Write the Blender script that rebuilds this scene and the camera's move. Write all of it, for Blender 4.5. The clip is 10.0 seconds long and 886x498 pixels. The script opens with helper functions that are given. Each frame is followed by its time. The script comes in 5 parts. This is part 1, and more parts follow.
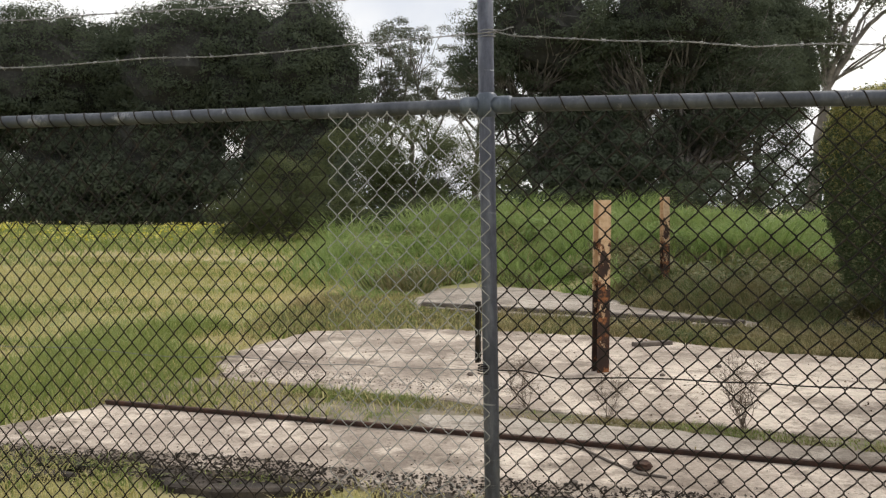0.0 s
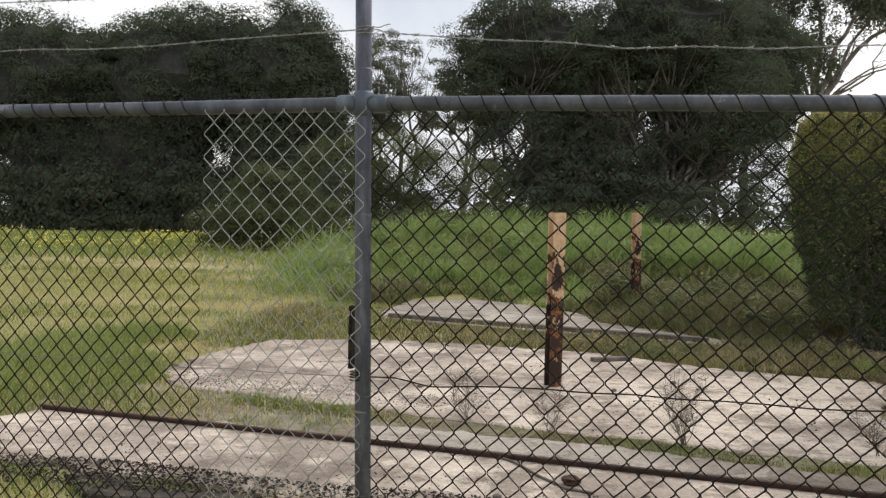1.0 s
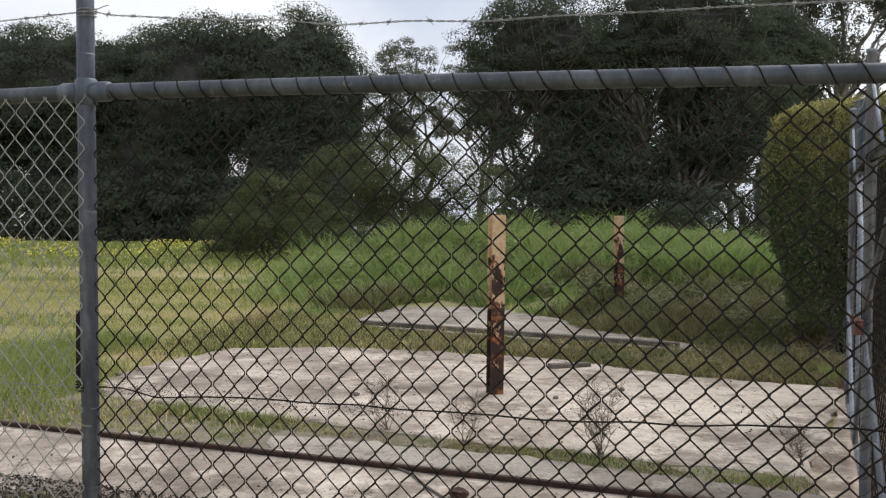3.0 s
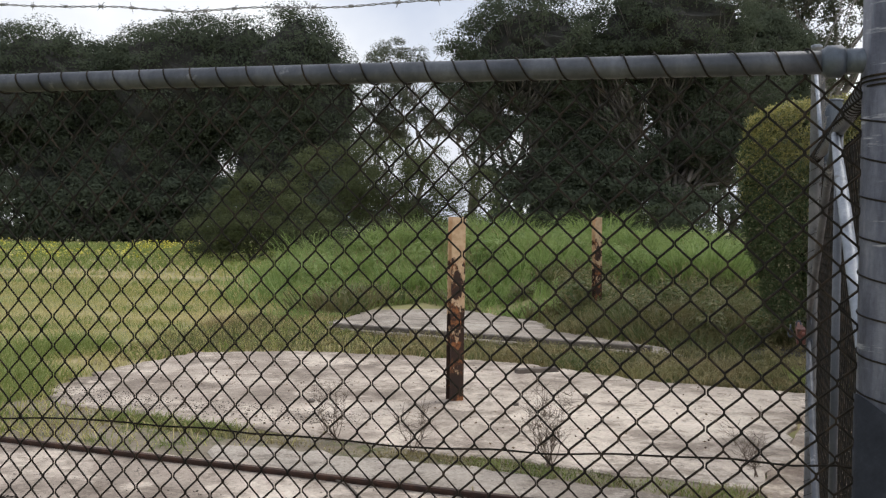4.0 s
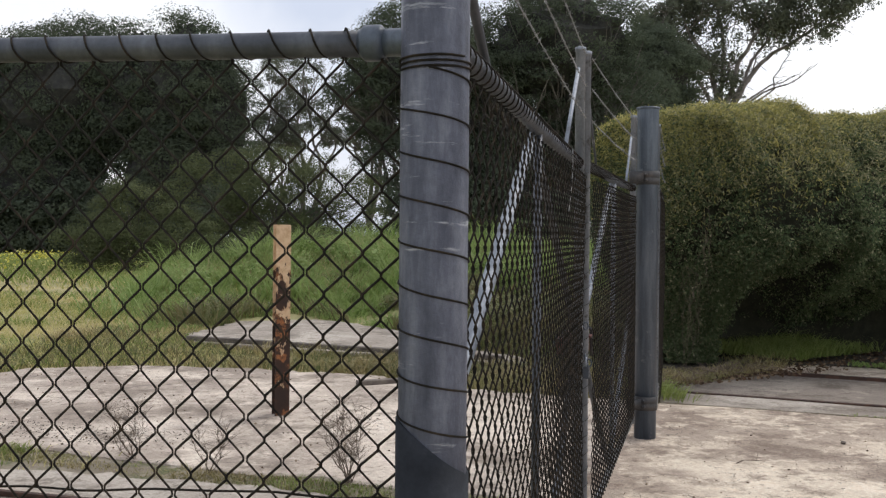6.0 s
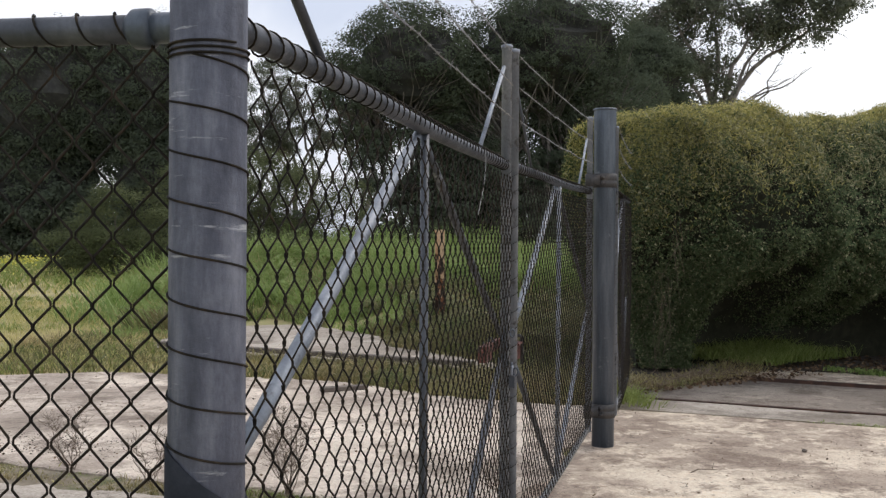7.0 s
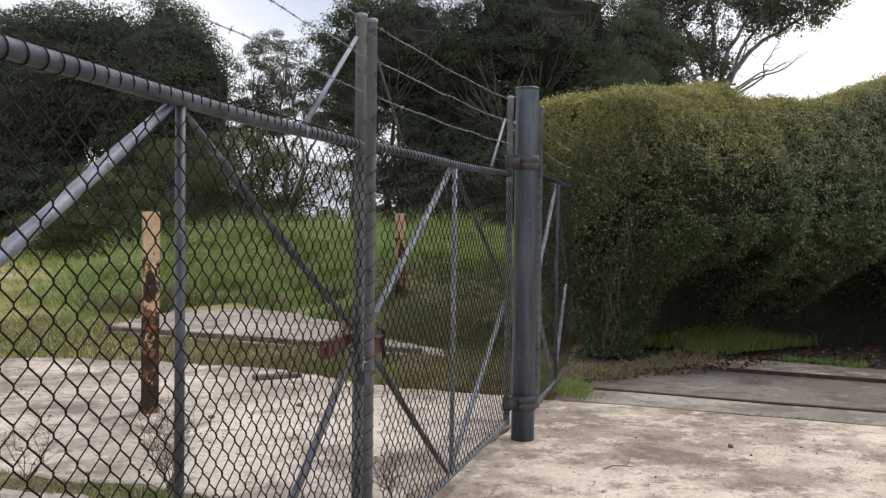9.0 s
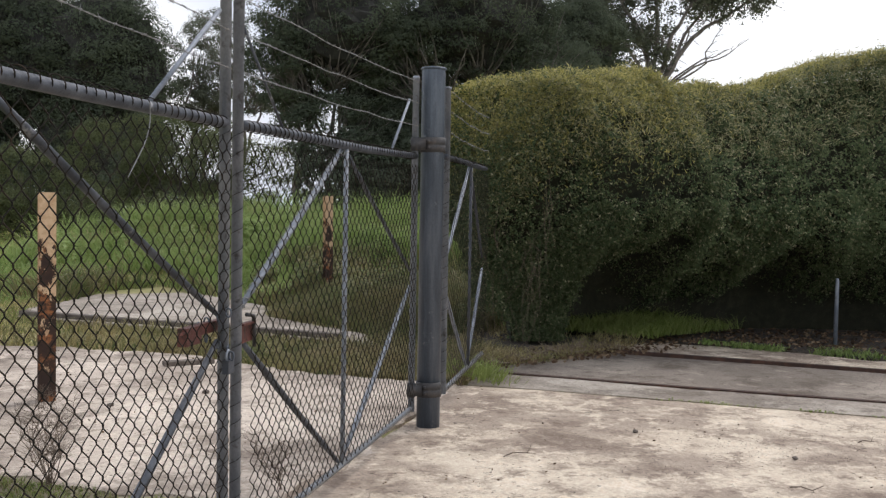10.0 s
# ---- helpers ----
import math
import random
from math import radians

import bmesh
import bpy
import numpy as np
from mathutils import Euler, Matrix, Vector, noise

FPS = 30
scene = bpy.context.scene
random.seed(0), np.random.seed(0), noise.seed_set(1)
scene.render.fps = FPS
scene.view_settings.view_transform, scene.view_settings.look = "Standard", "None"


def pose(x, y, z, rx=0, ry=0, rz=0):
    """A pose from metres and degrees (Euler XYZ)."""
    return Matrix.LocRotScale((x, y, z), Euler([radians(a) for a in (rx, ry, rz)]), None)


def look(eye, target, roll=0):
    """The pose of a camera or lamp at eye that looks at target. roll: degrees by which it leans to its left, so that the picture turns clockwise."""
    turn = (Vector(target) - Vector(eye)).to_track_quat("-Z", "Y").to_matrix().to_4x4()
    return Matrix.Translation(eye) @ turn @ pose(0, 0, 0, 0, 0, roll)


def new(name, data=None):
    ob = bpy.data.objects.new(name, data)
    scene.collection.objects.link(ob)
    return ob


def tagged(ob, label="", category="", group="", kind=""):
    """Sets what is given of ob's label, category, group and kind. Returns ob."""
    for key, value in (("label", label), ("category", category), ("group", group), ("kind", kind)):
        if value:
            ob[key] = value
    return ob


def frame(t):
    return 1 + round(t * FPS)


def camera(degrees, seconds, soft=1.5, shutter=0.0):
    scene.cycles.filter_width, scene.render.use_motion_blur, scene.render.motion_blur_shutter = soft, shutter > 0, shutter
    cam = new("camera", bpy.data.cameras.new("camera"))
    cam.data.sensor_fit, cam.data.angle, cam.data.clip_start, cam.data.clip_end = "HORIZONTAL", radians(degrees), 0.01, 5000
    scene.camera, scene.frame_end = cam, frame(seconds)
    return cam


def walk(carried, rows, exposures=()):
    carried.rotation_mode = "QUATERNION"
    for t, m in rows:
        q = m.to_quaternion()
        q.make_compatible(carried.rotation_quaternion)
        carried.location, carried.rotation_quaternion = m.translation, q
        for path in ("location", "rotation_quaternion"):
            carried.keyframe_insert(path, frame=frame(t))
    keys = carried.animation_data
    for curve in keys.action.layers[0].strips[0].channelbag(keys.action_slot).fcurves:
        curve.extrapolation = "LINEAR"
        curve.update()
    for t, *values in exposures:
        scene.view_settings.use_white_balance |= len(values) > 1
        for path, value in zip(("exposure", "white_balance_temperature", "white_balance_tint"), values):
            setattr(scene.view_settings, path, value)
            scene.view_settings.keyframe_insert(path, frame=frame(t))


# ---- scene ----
cam = camera(50.0, 10.0, 1.35)
PATH = [
    (0, (0.565, -0.093, 1.497), (0.421, 1.9, 1.412), 0.0),
    (0.5, (0.727, -0.034, 1.482), (0.595, 1.96, 1.414), 0.6),
    (1, (0.905, 0.01, 1.466), (0.778, 2.005, 1.41), 1.2),
    (1.5, (1.102, 0.103, 1.45), (0.963, 2.097, 1.404), 1.4),
    (2, (1.313, 0.198, 1.428), (1.157, 2.192, 1.379), 1.2),
    (3.5, (1.846, 0.384, 1.457), (1.653, 2.375, 1.418), 0.4),
    (4, (1.985, 0.523, 1.462), (1.807, 2.515, 1.422), 0.6),
    (4.5, (2.134, 0.6, 1.45), (1.999, 2.595, 1.411), 0.2),
    (5, (2.288, 0.682, 1.466), (2.215, 2.68, 1.432), 0.1),
    (5.5, (2.453, 0.738, 1.467), (2.436, 2.738, 1.44), 0.2),
    (6, (2.637, 0.771, 1.457), (2.654, 2.77, 1.439), 0.5),
    (7.5, (3.107, 1.004, 1.473), (3.129, 3.004, 1.464), 0.4),
    (8, (3.253, 1.091, 1.495), (3.271, 3.091, 1.474), 0.3),
    (8.5, (3.399, 1.155, 1.498), (3.418, 3.154, 1.462), 0.4),
    (9, (3.559, 1.205, 1.478), (3.582, 3.204, 1.433), 0.7),
    (9.5, (3.72, 1.255, 1.491), (3.765, 3.253, 1.43), 1.1),
    (10, (3.857, 1.327, 1.48), (3.99, 3.321, 1.402), 1.0),
]
EXPOSURES = [(0.0, 0.13, 6900, 10), (2.0, 0.0, 6500, 10), (4.5, 0.03, 6420, 11), (10.0, 0.1, 6400, 12)]
walk(cam, [(t, look(eye, target, roll)) for t, eye, target, roll in PATH], EXPOSURES)

# ---- light ----
world = bpy.data.worlds.new("overcast_sky")
scene.world = world
world.use_nodes = True
wn, wl = world.node_tree.nodes, world.node_tree.links
sky = wn.new("ShaderNodeTexSky")
sky.sky_type, sky.sun_disc = "NISHITA", False
sky.sun_elevation, sky.sun_rotation = radians(52), radians(48)
sky.air_density, sky.dust_density = 1.6, 4.0
tc = wn.new("ShaderNodeTexCoord")
cloud = wn.new("ShaderNodeTexNoise")
cloud.inputs["Scale"].default_value, cloud.inputs["Detail"].default_value = 3.2, 6
wl.new(tc.outputs["Generated"], cloud.inputs["Vector"])
ramp = wn.new("ShaderNodeValToRGB")
ramp.color_ramp.elements[0].position, ramp.color_ramp.elements[0].color = 0.36, (5.3, 5.8, 6.9, 1)
ramp.color_ramp.elements[1].position, ramp.color_ramp.elements[1].color = 0.62, (8.9, 9.0, 9.2, 1)
wl.new(cloud.outputs["Fac"], ramp.inputs["Fac"])
veil = wn.new("ShaderNodeMix")
veil.data_type = "RGBA"
veil.inputs["Factor"].default_value = 0.88
wl.new(sky.outputs["Color"], veil.inputs["A"])
wl.new(ramp.outputs["Color"], veil.inputs["B"])
wl.new(veil.outputs["Result"], wn["Background"].inputs["Color"])
wn["Background"].inputs["Strength"].default_value = 0.125

sun = new("sun", bpy.data.lights.new("sun", "SUN"))
sun.data.energy, sun.data.angle, sun.data.color = 1.5, radians(22), (1.0, 0.95, 0.88)
sun.matrix_world = look((30, 27, 50), (0, 0, 0))


# ---- materials ----
def nodes_of(name):
    m = bpy.data.materials.new(name)
    m.use_nodes = True
    return m, m.node_tree.nodes, m.node_tree.links, m.node_tree.nodes["Principled BSDF"]


def noise_of(n, l, scale, detail=6, rough=0.6, stretch=None):
    co = n.new("ShaderNodeTexCoord")
    t = n.new("ShaderNodeTexNoise")
    t.inputs["Scale"].default_value, t.inputs["Detail"].default_value, t.inputs["Roughness"].default_value = scale, detail, rough
    if stretch:
        mp = n.new("ShaderNodeMapping")
        mp.inputs["Scale"].default_value = stretch
        l.new(co.outputs["Object"], mp.inputs["Vector"])
        l.new(mp.outputs["Vector"], t.inputs["Vector"])
    else:
        l.new(co.outputs["Object"], t.inputs["Vector"])
    return t.outputs["Fac"]


def steps(n, l, fac, stops):
    r = n.new("ShaderNodeValToRGB")
    while len(r.color_ramp.elements) < len(stops):
        r.color_ramp.elements.new(0.5)
    for e, (p, c) in zip(r.color_ramp.elements, stops):
        e.position, e.color = p, (*c, 1)
    l.new(fac, r.inputs["Fac"])
    return r.outputs["Color"]


def blend(n, l, fac, a, b, how="MIX"):
    x = n.new("ShaderNodeMix")
    x.data_type, x.blend_type = "RGBA", how
    if isinstance(fac, float):
        x.inputs["Factor"].default_value = fac
    else:
        l.new(fac, x.inputs["Factor"])
    for s, v in (("A", a), ("B", b)):
        if isinstance(v, tuple):
            x.inputs[s].default_value = (*v, 1)
        else:
            l.new(v, x.inputs[s])
    return x.outputs["Result"]


def surface(name, dark, mid, light, scale, fine=None, rough=0.8, metal=0.0, bump=0.3, stain=None, stain_at=(0.55, 0.65), stain_scale=1.0, stretch=None, stain_stretch=None):
    """Mottled surface: three tones at one scale, grain at another, stains of their own colour, relief."""
    m, n, l, p = nodes_of(name)
    col = steps(n, l, noise_of(n, l, scale, 7, 0.65, stretch), [(0.3, dark), (0.5, mid), (0.7, light)])
    grain = noise_of(n, l, fine or scale * 12, 5, 0.7)
    col = blend(n, l, 0.35, col, steps(n, l, grain, [(0.3, (0.35, 0.35, 0.35)), (0.7, (0.75, 0.75, 0.75))]), "OVERLAY")
    if stain:
        mask = steps(n, l, noise_of(n, l, stain_scale, 8, 0.7, stain_stretch), [(stain_at[0], (0, 0, 0)), (stain_at[1], (1, 1, 1))])
        col = blend(n, l, mask, col, stain)
    l.new(col, p.inputs["Base Color"])
    p.inputs["Roughness"].default_value, p.inputs["Metallic"].default_value = rough, metal
    if bump:
        b = n.new("ShaderNodeBump")
        b.inputs["Strength"].default_value, b.inputs["Distance"].default_value = bump, 0.01
        l.new(grain, b.inputs["Height"])
        l.new(b.outputs["Normal"], p.inputs["Normal"])
    return m


def concrete(name, dark, mid, light, bloom, stain, seed=0.0, much=0.0, blotched=None):
    """Weathered concrete: cloudy tones, sharp-edged pale bloom and brown stains, pits, grit and a few fine cracks."""
    m, n, l, p = nodes_of(name)

    def field(scale, detail, rough, off):
        co, mp, t = n.new("ShaderNodeTexCoord"), n.new("ShaderNodeMapping"), n.new("ShaderNodeTexNoise")
        mp.inputs["Location"].default_value = (seed + off, seed * 2 - off, 0)
        t.inputs["Scale"].default_value, t.inputs["Detail"].default_value, t.inputs["Roughness"].default_value = scale, detail, rough
        l.new(co.outputs["Object"], mp.inputs["Vector"])
        l.new(mp.outputs["Vector"], t.inputs["Vector"])
        return t.outputs["Fac"]

    def mask(fac, a, b):
        return steps(n, l, fac, [(a, (0, 0, 0)), (b, (1, 1, 1))])

    col = steps(n, l, field(0.5, 10, 0.62, 0), [(0.34, dark), (0.5, mid), (0.62, light)])
    col = blend(n, l, mask(field(0.7, 10, 0.66, 7), 0.50 - much, 0.60 - much), col, blend(n, l, 0.62, col, bloom))
    if blotched:
        # one broad part of the slab is paler, with a ragged rim
        at, far, mix = n.new("ShaderNodeTexCoord"), n.new("ShaderNodeVectorMath"), n.new("ShaderNodeMath")
        far.operation, mix.operation = "DISTANCE", "MULTIPLY_ADD"
        far.inputs[1].default_value = (blotched[0], blotched[1], 0)
        l.new(at.outputs["Object"], far.inputs[0])
        l.new(far.outputs["Value"], mix.inputs[0])
        mix.inputs[1].default_value = -0.25 / blotched[2]
        l.new(field(1.1, 10, 0.66, 51), mix.inputs[2])
        col = blend(n, l, mask(mix.outputs[0], 0.20, 0.42), col, blend(n, l, 0.5, col, bloom))
    col = blend(n, l, mask(field(2.6, 12, 0.72, 17), 0.55 - much, 0.59 - much), col, blend(n, l, 0.5, col, bloom))
    col = blend(n, l, mask(field(1.1, 11, 0.72, 13), 0.51, 0.60), col, blend(n, l, 0.68, col, stain))
    col = blend(n, l, mask(field(4.2, 12, 0.78, 21), 0.545, 0.59), col, blend(n, l, 0.62, col, stain))
    grit = field(48, 6, 0.8, 3)
    col = blend(n, l, 0.95, col, steps(n, l, grit, [(0.3, (0.30, 0.30, 0.30)), (0.7, (0.74, 0.74, 0.74))]), "OVERLAY")
    pits = mask(field(24, 4, 0.65, 31), 0.65, 0.685)
    col = blend(n, l, pits, col, (0.06, 0.05, 0.04))
    co, wob, add, vor = n.new("ShaderNodeTexCoord"), n.new("ShaderNodeTexNoise"), n.new("ShaderNodeVectorMath"), n.new("ShaderNodeTexVoronoi")
    wob.inputs["Scale"].default_value, wob.inputs["Detail"].default_value = 2.5, 6
    add.operation = "ADD"
    l.new(co.outputs["Object"], wob.inputs["Vector"])
    l.new(co.outputs["Object"], add.inputs[0])
    l.new(wob.outputs["Color"], add.inputs[1])
    vor.feature = "DISTANCE_TO_EDGE"
    vor.inputs["Scale"].default_value = 0.45
    l.new(add.outputs["Vector"], vor.inputs["Vector"])
    crack = steps(n, l, vor.outputs["Distance"], [(0.0, (1, 1, 1)), (0.003, (0, 0, 0))])
    crack = blend(n, l, mask(field(0.9, 4, 0.6, 41), 0.53, 0.58), (0.0, 0.0, 0.0), crack)
    col = blend(n, l, crack, col, (0.07, 0.058, 0.046))
    l.new(col, p.inputs["Base Color"])
    p.inputs["Roughness"].default_value = 0.92
    p.inputs["Specular IOR Level"].default_value = 0.3
    b = n.new("ShaderNodeBump")
    b.inputs["Strength"].default_value, b.inputs["Distance"].default_value = 0.7, 0.008
    l.new(grit, b.inputs["Height"])
    l.new(b.outputs["Normal"], p.inputs["Normal"])
    return m


def leafage(name, stops, rough=0.55, through_light=0.25, patch=None, patch_scale=0.5):
    """Leaves: each its own tone, with broad patches of another tone, partly translucent."""
    m, n, l, p = nodes_of(name)
    geo = n.new("ShaderNodeNewGeometry")
    col = steps(n, l, geo.outputs["Random Per Island"], stops)
    if patch:
        mask = steps(n, l, noise_of(n, l, patch_scale, 4, 0.6), [(0.42, (0, 0, 0)), (0.62, (1, 1, 1))])
        col = blend(n, l, mask, col, blend(n, l, 0.55, col, patch))
    l.new(col, p.inputs["Base Color"])
    p.inputs["Roughness"].default_value = rough
    p.inputs["Specular IOR Level"].default_value = 0.25
    tr = n.new("ShaderNodeBsdfTranslucent")
    l.new(col, tr.inputs["Color"])
    mx = n.new("ShaderNodeMixShader")
    mx.inputs["Fac"].default_value = through_light
    l.new(p.outputs["BSDF"], mx.inputs[1])
    l.new(tr.outputs["BSDF"], mx.inputs[2])
    l.new(mx.outputs["Shader"], n["Material Output"].inputs["Surface"])
    return m


GALV = surface("weathered_galvanised", (0.034, 0.040, 0.052), (0.066, 0.073, 0.088), (0.122, 0.132, 0.152), 9, 90, 0.5, 0.3, 0.15, (0.31, 0.315, 0.33), (0.60, 0.72), 13, (1, 1, 0.3))
GALV_DARK = surface("dark_galvanised", (0.042, 0.054, 0.072), (0.075, 0.092, 0.118), (0.135, 0.155, 0.185), 7, 80, 0.42, 0.25, 0.12, (0.27, 0.29, 0.32), (0.60, 0.74), 8, (2.5, 2.5, 0.22))
GALV_POST = surface("streaked_galvanised_post", (0.030, 0.033, 0.050), (0.084, 0.091, 0.122), (0.185, 0.194, 0.232), 9, 70, 0.55, 0.2, 0.25, (0.36, 0.37, 0.39), (0.61, 0.67), 5, (2.2, 2.2, 0.45), (0.8, 0.8, 8))
GALV_SLEEVE = surface("dark_coated_sleeve", (0.014, 0.016, 0.02), (0.022, 0.025, 0.031), (0.045, 0.05, 0.06), 12, 90, 0.75, 0.0, 0.15, (0.10, 0.11, 0.125), (0.60, 0.68), 10)
GALV_SLEEVE.node_tree.nodes["Principled BSDF"].inputs["Specular IOR Level"].default_value = 0.2
GALV_PALE = surface("pale_galvanised", (0.125, 0.145, 0.178), (0.21, 0.235, 0.274), (0.33, 0.352, 0.395), 10, 90, 0.5, 0.3, 0.15, (0.085, 0.088, 0.095), (0.55, 0.66), 14, (1, 1, 0.35))
WIRE_BLACK = surface("black_coated_wire", (0.008, 0.007, 0.006), (0.016, 0.0135, 0.0105), (0.05, 0.036, 0.024), 26, 200, 0.85, 0.0, 0.0)
WIRE_BLACK.node_tree.nodes["Principled BSDF"].inputs["Specular IOR Level"].default_value = 0.2
WIRE_SILVER = surface("bare_galvanised_wire", (0.22, 0.225, 0.22), (0.31, 0.31, 0.30), (0.42, 0.42, 0.40), 30, 200, 0.45, 0.4, 0.0)
WIRE_BARB = surface("dull_barbed_wire", (0.16, 0.16, 0.16), (0.24, 0.24, 0.24), (0.34, 0.33, 0.32), 20, 150, 0.5, 0.4, 0.0, (0.16, 0.09, 0.05), (0.6, 0.7), 6)
RUST = surface("rusted_steel", (0.025, 0.015, 0.011), (0.05, 0.026, 0.018), (0.095, 0.045, 0.027), 12, 120, 0.9, 0.0, 0.5)
IRON = surface("dark_iron", (0.03, 0.03, 0.032), (0.055, 0.053, 0.053), (0.10, 0.085, 0.075), 14, 110, 0.6, 0.2, 0.3)
RED_PAINT = surface("faded_red_oxide_paint", (0.06, 0.022, 0.017), (0.11, 0.035, 0.026), (0.18, 0.065, 0.045), 14, 120, 0.7, 0.0, 0.3, (0.04, 0.022, 0.016), (0.54, 0.62), 20)
CONCRETE = concrete("stained_concrete", (0.215, 0.175, 0.142), (0.37, 0.31, 0.257), (0.51, 0.437, 0.368), (0.74, 0.64, 0.535), (0.15, 0.118, 0.092), 0.0, -0.01, (2.9, 8.0, 2.2))
CONCRETE_DRIVE = concrete("sandy_concrete", (0.225, 0.172, 0.134), (0.36, 0.292, 0.232), (0.50, 0.412, 0.322), (0.80, 0.685, 0.54), (0.155, 0.112, 0.086), 5.0, 0.02)
CONCRETE_OLD = concrete("dull_old_concrete", (0.20, 0.17, 0.14), (0.29, 0.25, 0.21), (0.38, 0.335, 0.285), (0.47, 0.42, 0.36), (0.14, 0.115, 0.09), 14.0)
BARE_SOIL = surface("bare_sandy_soil", (0.13, 0.105, 0.075), (0.22, 0.185, 0.135), (0.33, 0.285, 0.22), 2.2, 45, 1.0, 0.0, 0.8, (0.10, 0.105, 0.045), (0.53, 0.62), 3.0)
CONCRETE_DARK = concrete("dark_weathered_concrete", (0.14, 0.118, 0.098), (0.215, 0.182, 0.152), (0.295, 0.25, 0.21), (0.40, 0.345, 0.285), (0.10, 0.078, 0.06), 9.0, -0.02)
TIMBER = surface("old_timber", (0.06, 0.05, 0.042), (0.11, 0.09, 0.075), (0.18, 0.15, 0.125), 6, 60, 0.9, 0.0, 0.5)
GROUND = surface("field_soil_and_turf", (0.16, 0.16, 0.06), (0.30, 0.26, 0.125), (0.45, 0.37, 0.215), 0.45, 16, 1.0, 0.0, 0.6, (0.19, 0.215, 0.07), (0.46, 0.6), 0.2, (0.6, 1.4, 1))
LITTER = surface("dark_leaf_litter", (0.025, 0.02, 0.016), (0.05, 0.04, 0.032), (0.10, 0.08, 0.06), 6, 70, 1.0, 0.0, 0.8)
BARK = surface("grey_brown_bark", (0.045, 0.038, 0.032), (0.08, 0.068, 0.058), (0.13, 0.115, 0.10), 5, 40, 0.9, 0.0, 0.5, None, (0.5, 0.6), 1, (1, 1, 0.2))
GUM_BARK = surface("grey_gum_bark", (0.09, 0.078, 0.068), (0.15, 0.132, 0.118), (0.25, 0.225, 0.205), 2, 30, 0.8, 0.0, 0.3, (0.06, 0.05, 0.042), (0.5, 0.62), 1.5)

LEAF_DARK = leafage("dark_evergreen_leaves", [(0.0, (0.074, 0.091, 0.065)), (0.5, (0.084, 0.102, 0.071)), (1.0, (0.096, 0.115, 0.079))], rough=0.9, through_light=0.38, patch=(0.104, 0.124, 0.073), patch_scale=0.35)
LEAF_DARK.node_tree.nodes["Principled BSDF"].inputs["Specular IOR Level"].default_value = 0.1
LEAF_GUM = leafage("grey_green_gum_leaves", [(0.0, (0.09, 0.10, 0.073)), (0.5, (0.115, 0.128, 0.09)), (1.0, (0.15, 0.165, 0.115))], rough=0.8, through_light=0.4)
LEAF_BUSH = leafage("olive_bush_leaves", [(0.0, (0.066, 0.082, 0.036)), (0.5, (0.098, 0.116, 0.050)), (1.0, (0.135, 0.15, 0.070))], rough=0.8, through_light=0.4)
LEAF_HEDGE = leafage("hedge_leaves", [(0.0, (0.05, 0.078, 0.036)), (0.45, (0.088, 0.128, 0.056)), (0.75, (0.145, 0.18, 0.085)), (0.9, (0.24, 0.24, 0.13)), (1.0, (0.46, 0.43, 0.28))], rough=0.8, through_light=0.35, patch=(0.105, 0.135, 0.06), patch_scale=0.8)
# Dark tone of the crown filler; it stands for shade behind the leaves.
CROWN_SHADE = surface("crown_inner_shade_tone", (0.022, 0.022, 0.02), (0.036, 0.036, 0.032), (0.06, 0.057, 0.05), 3, 30, 1.0, 0.0, 1.0)
# Inner hedge tone, darkened so that it carries the shade of the recess.
HEDGE_SHADE = surface("hedge_inner_shade_tone", (0.014, 0.015, 0.008), (0.024, 0.025, 0.013), (0.045, 0.042, 0.024), 9, 60, 1.0, 0.0, 1.0)
LEAF_FUZZ = leafage("dry_olive_side_shoots", [(0.0, (0.15, 0.155, 0.07)), (0.5, (0.26, 0.255, 0.13)), (1.0, (0.46, 0.43, 0.27))], rough=0.8)
LEAF_TIP = leafage("yellow_green_hedge_shoots", [(0.0, (0.24, 0.235, 0.075)), (0.5, (0.40, 0.37, 0.125)), (1.0, (0.58, 0.52, 0.23))], rough=0.7, through_light=0.5)
GRASS_GREEN = leafage("lush_green_grass", [(0.0, (0.12, 0.165, 0.035)), (0.5, (0.20, 0.265, 0.065)), (1.0, (0.33, 0.37, 0.135))], through_light=0.4, patch=(0.33, 0.37, 0.13), patch_scale=0.3)
GRASS_BANK = leafage("lush_bank_grass", [(0.0, (0.11, 0.175, 0.04)), (0.5, (0.20, 0.295, 0.08)), (1.0, (0.34, 0.42, 0.165))], through_light=0.45, patch=(0.36, 0.43, 0.17), patch_scale=0.9)
# Weed greens and browns, darkened to carry the shade at the bank's foot too.
GRASS_WEED = leafage("rank_weeds_with_shade_tone", [(0.0, (0.075, 0.10, 0.036)), (0.5, (0.13, 0.16, 0.057)), (1.0, (0.25, 0.225, 0.11))], through_light=0.35, patch=(0.22, 0.17, 0.085), patch_scale=1.3)
GRASS_FIELD = leafage("mixed_field_grass", [(0.0, (0.27, 0.29, 0.085)), (0.5, (0.46, 0.43, 0.165)), (1.0, (0.62, 0.54, 0.28))], rough=0.8, through_light=0.45, patch=(0.68, 0.57, 0.33), patch_scale=0.25)
GRASS_DRY = leafage("dry_straw_grass", [(0.0, (0.20, 0.155, 0.07)), (0.5, (0.34, 0.27, 0.135)), (1.0, (0.50, 0.42, 0.24))], through_light=0.35, patch=(0.20, 0.23, 0.08), patch_scale=0.9)
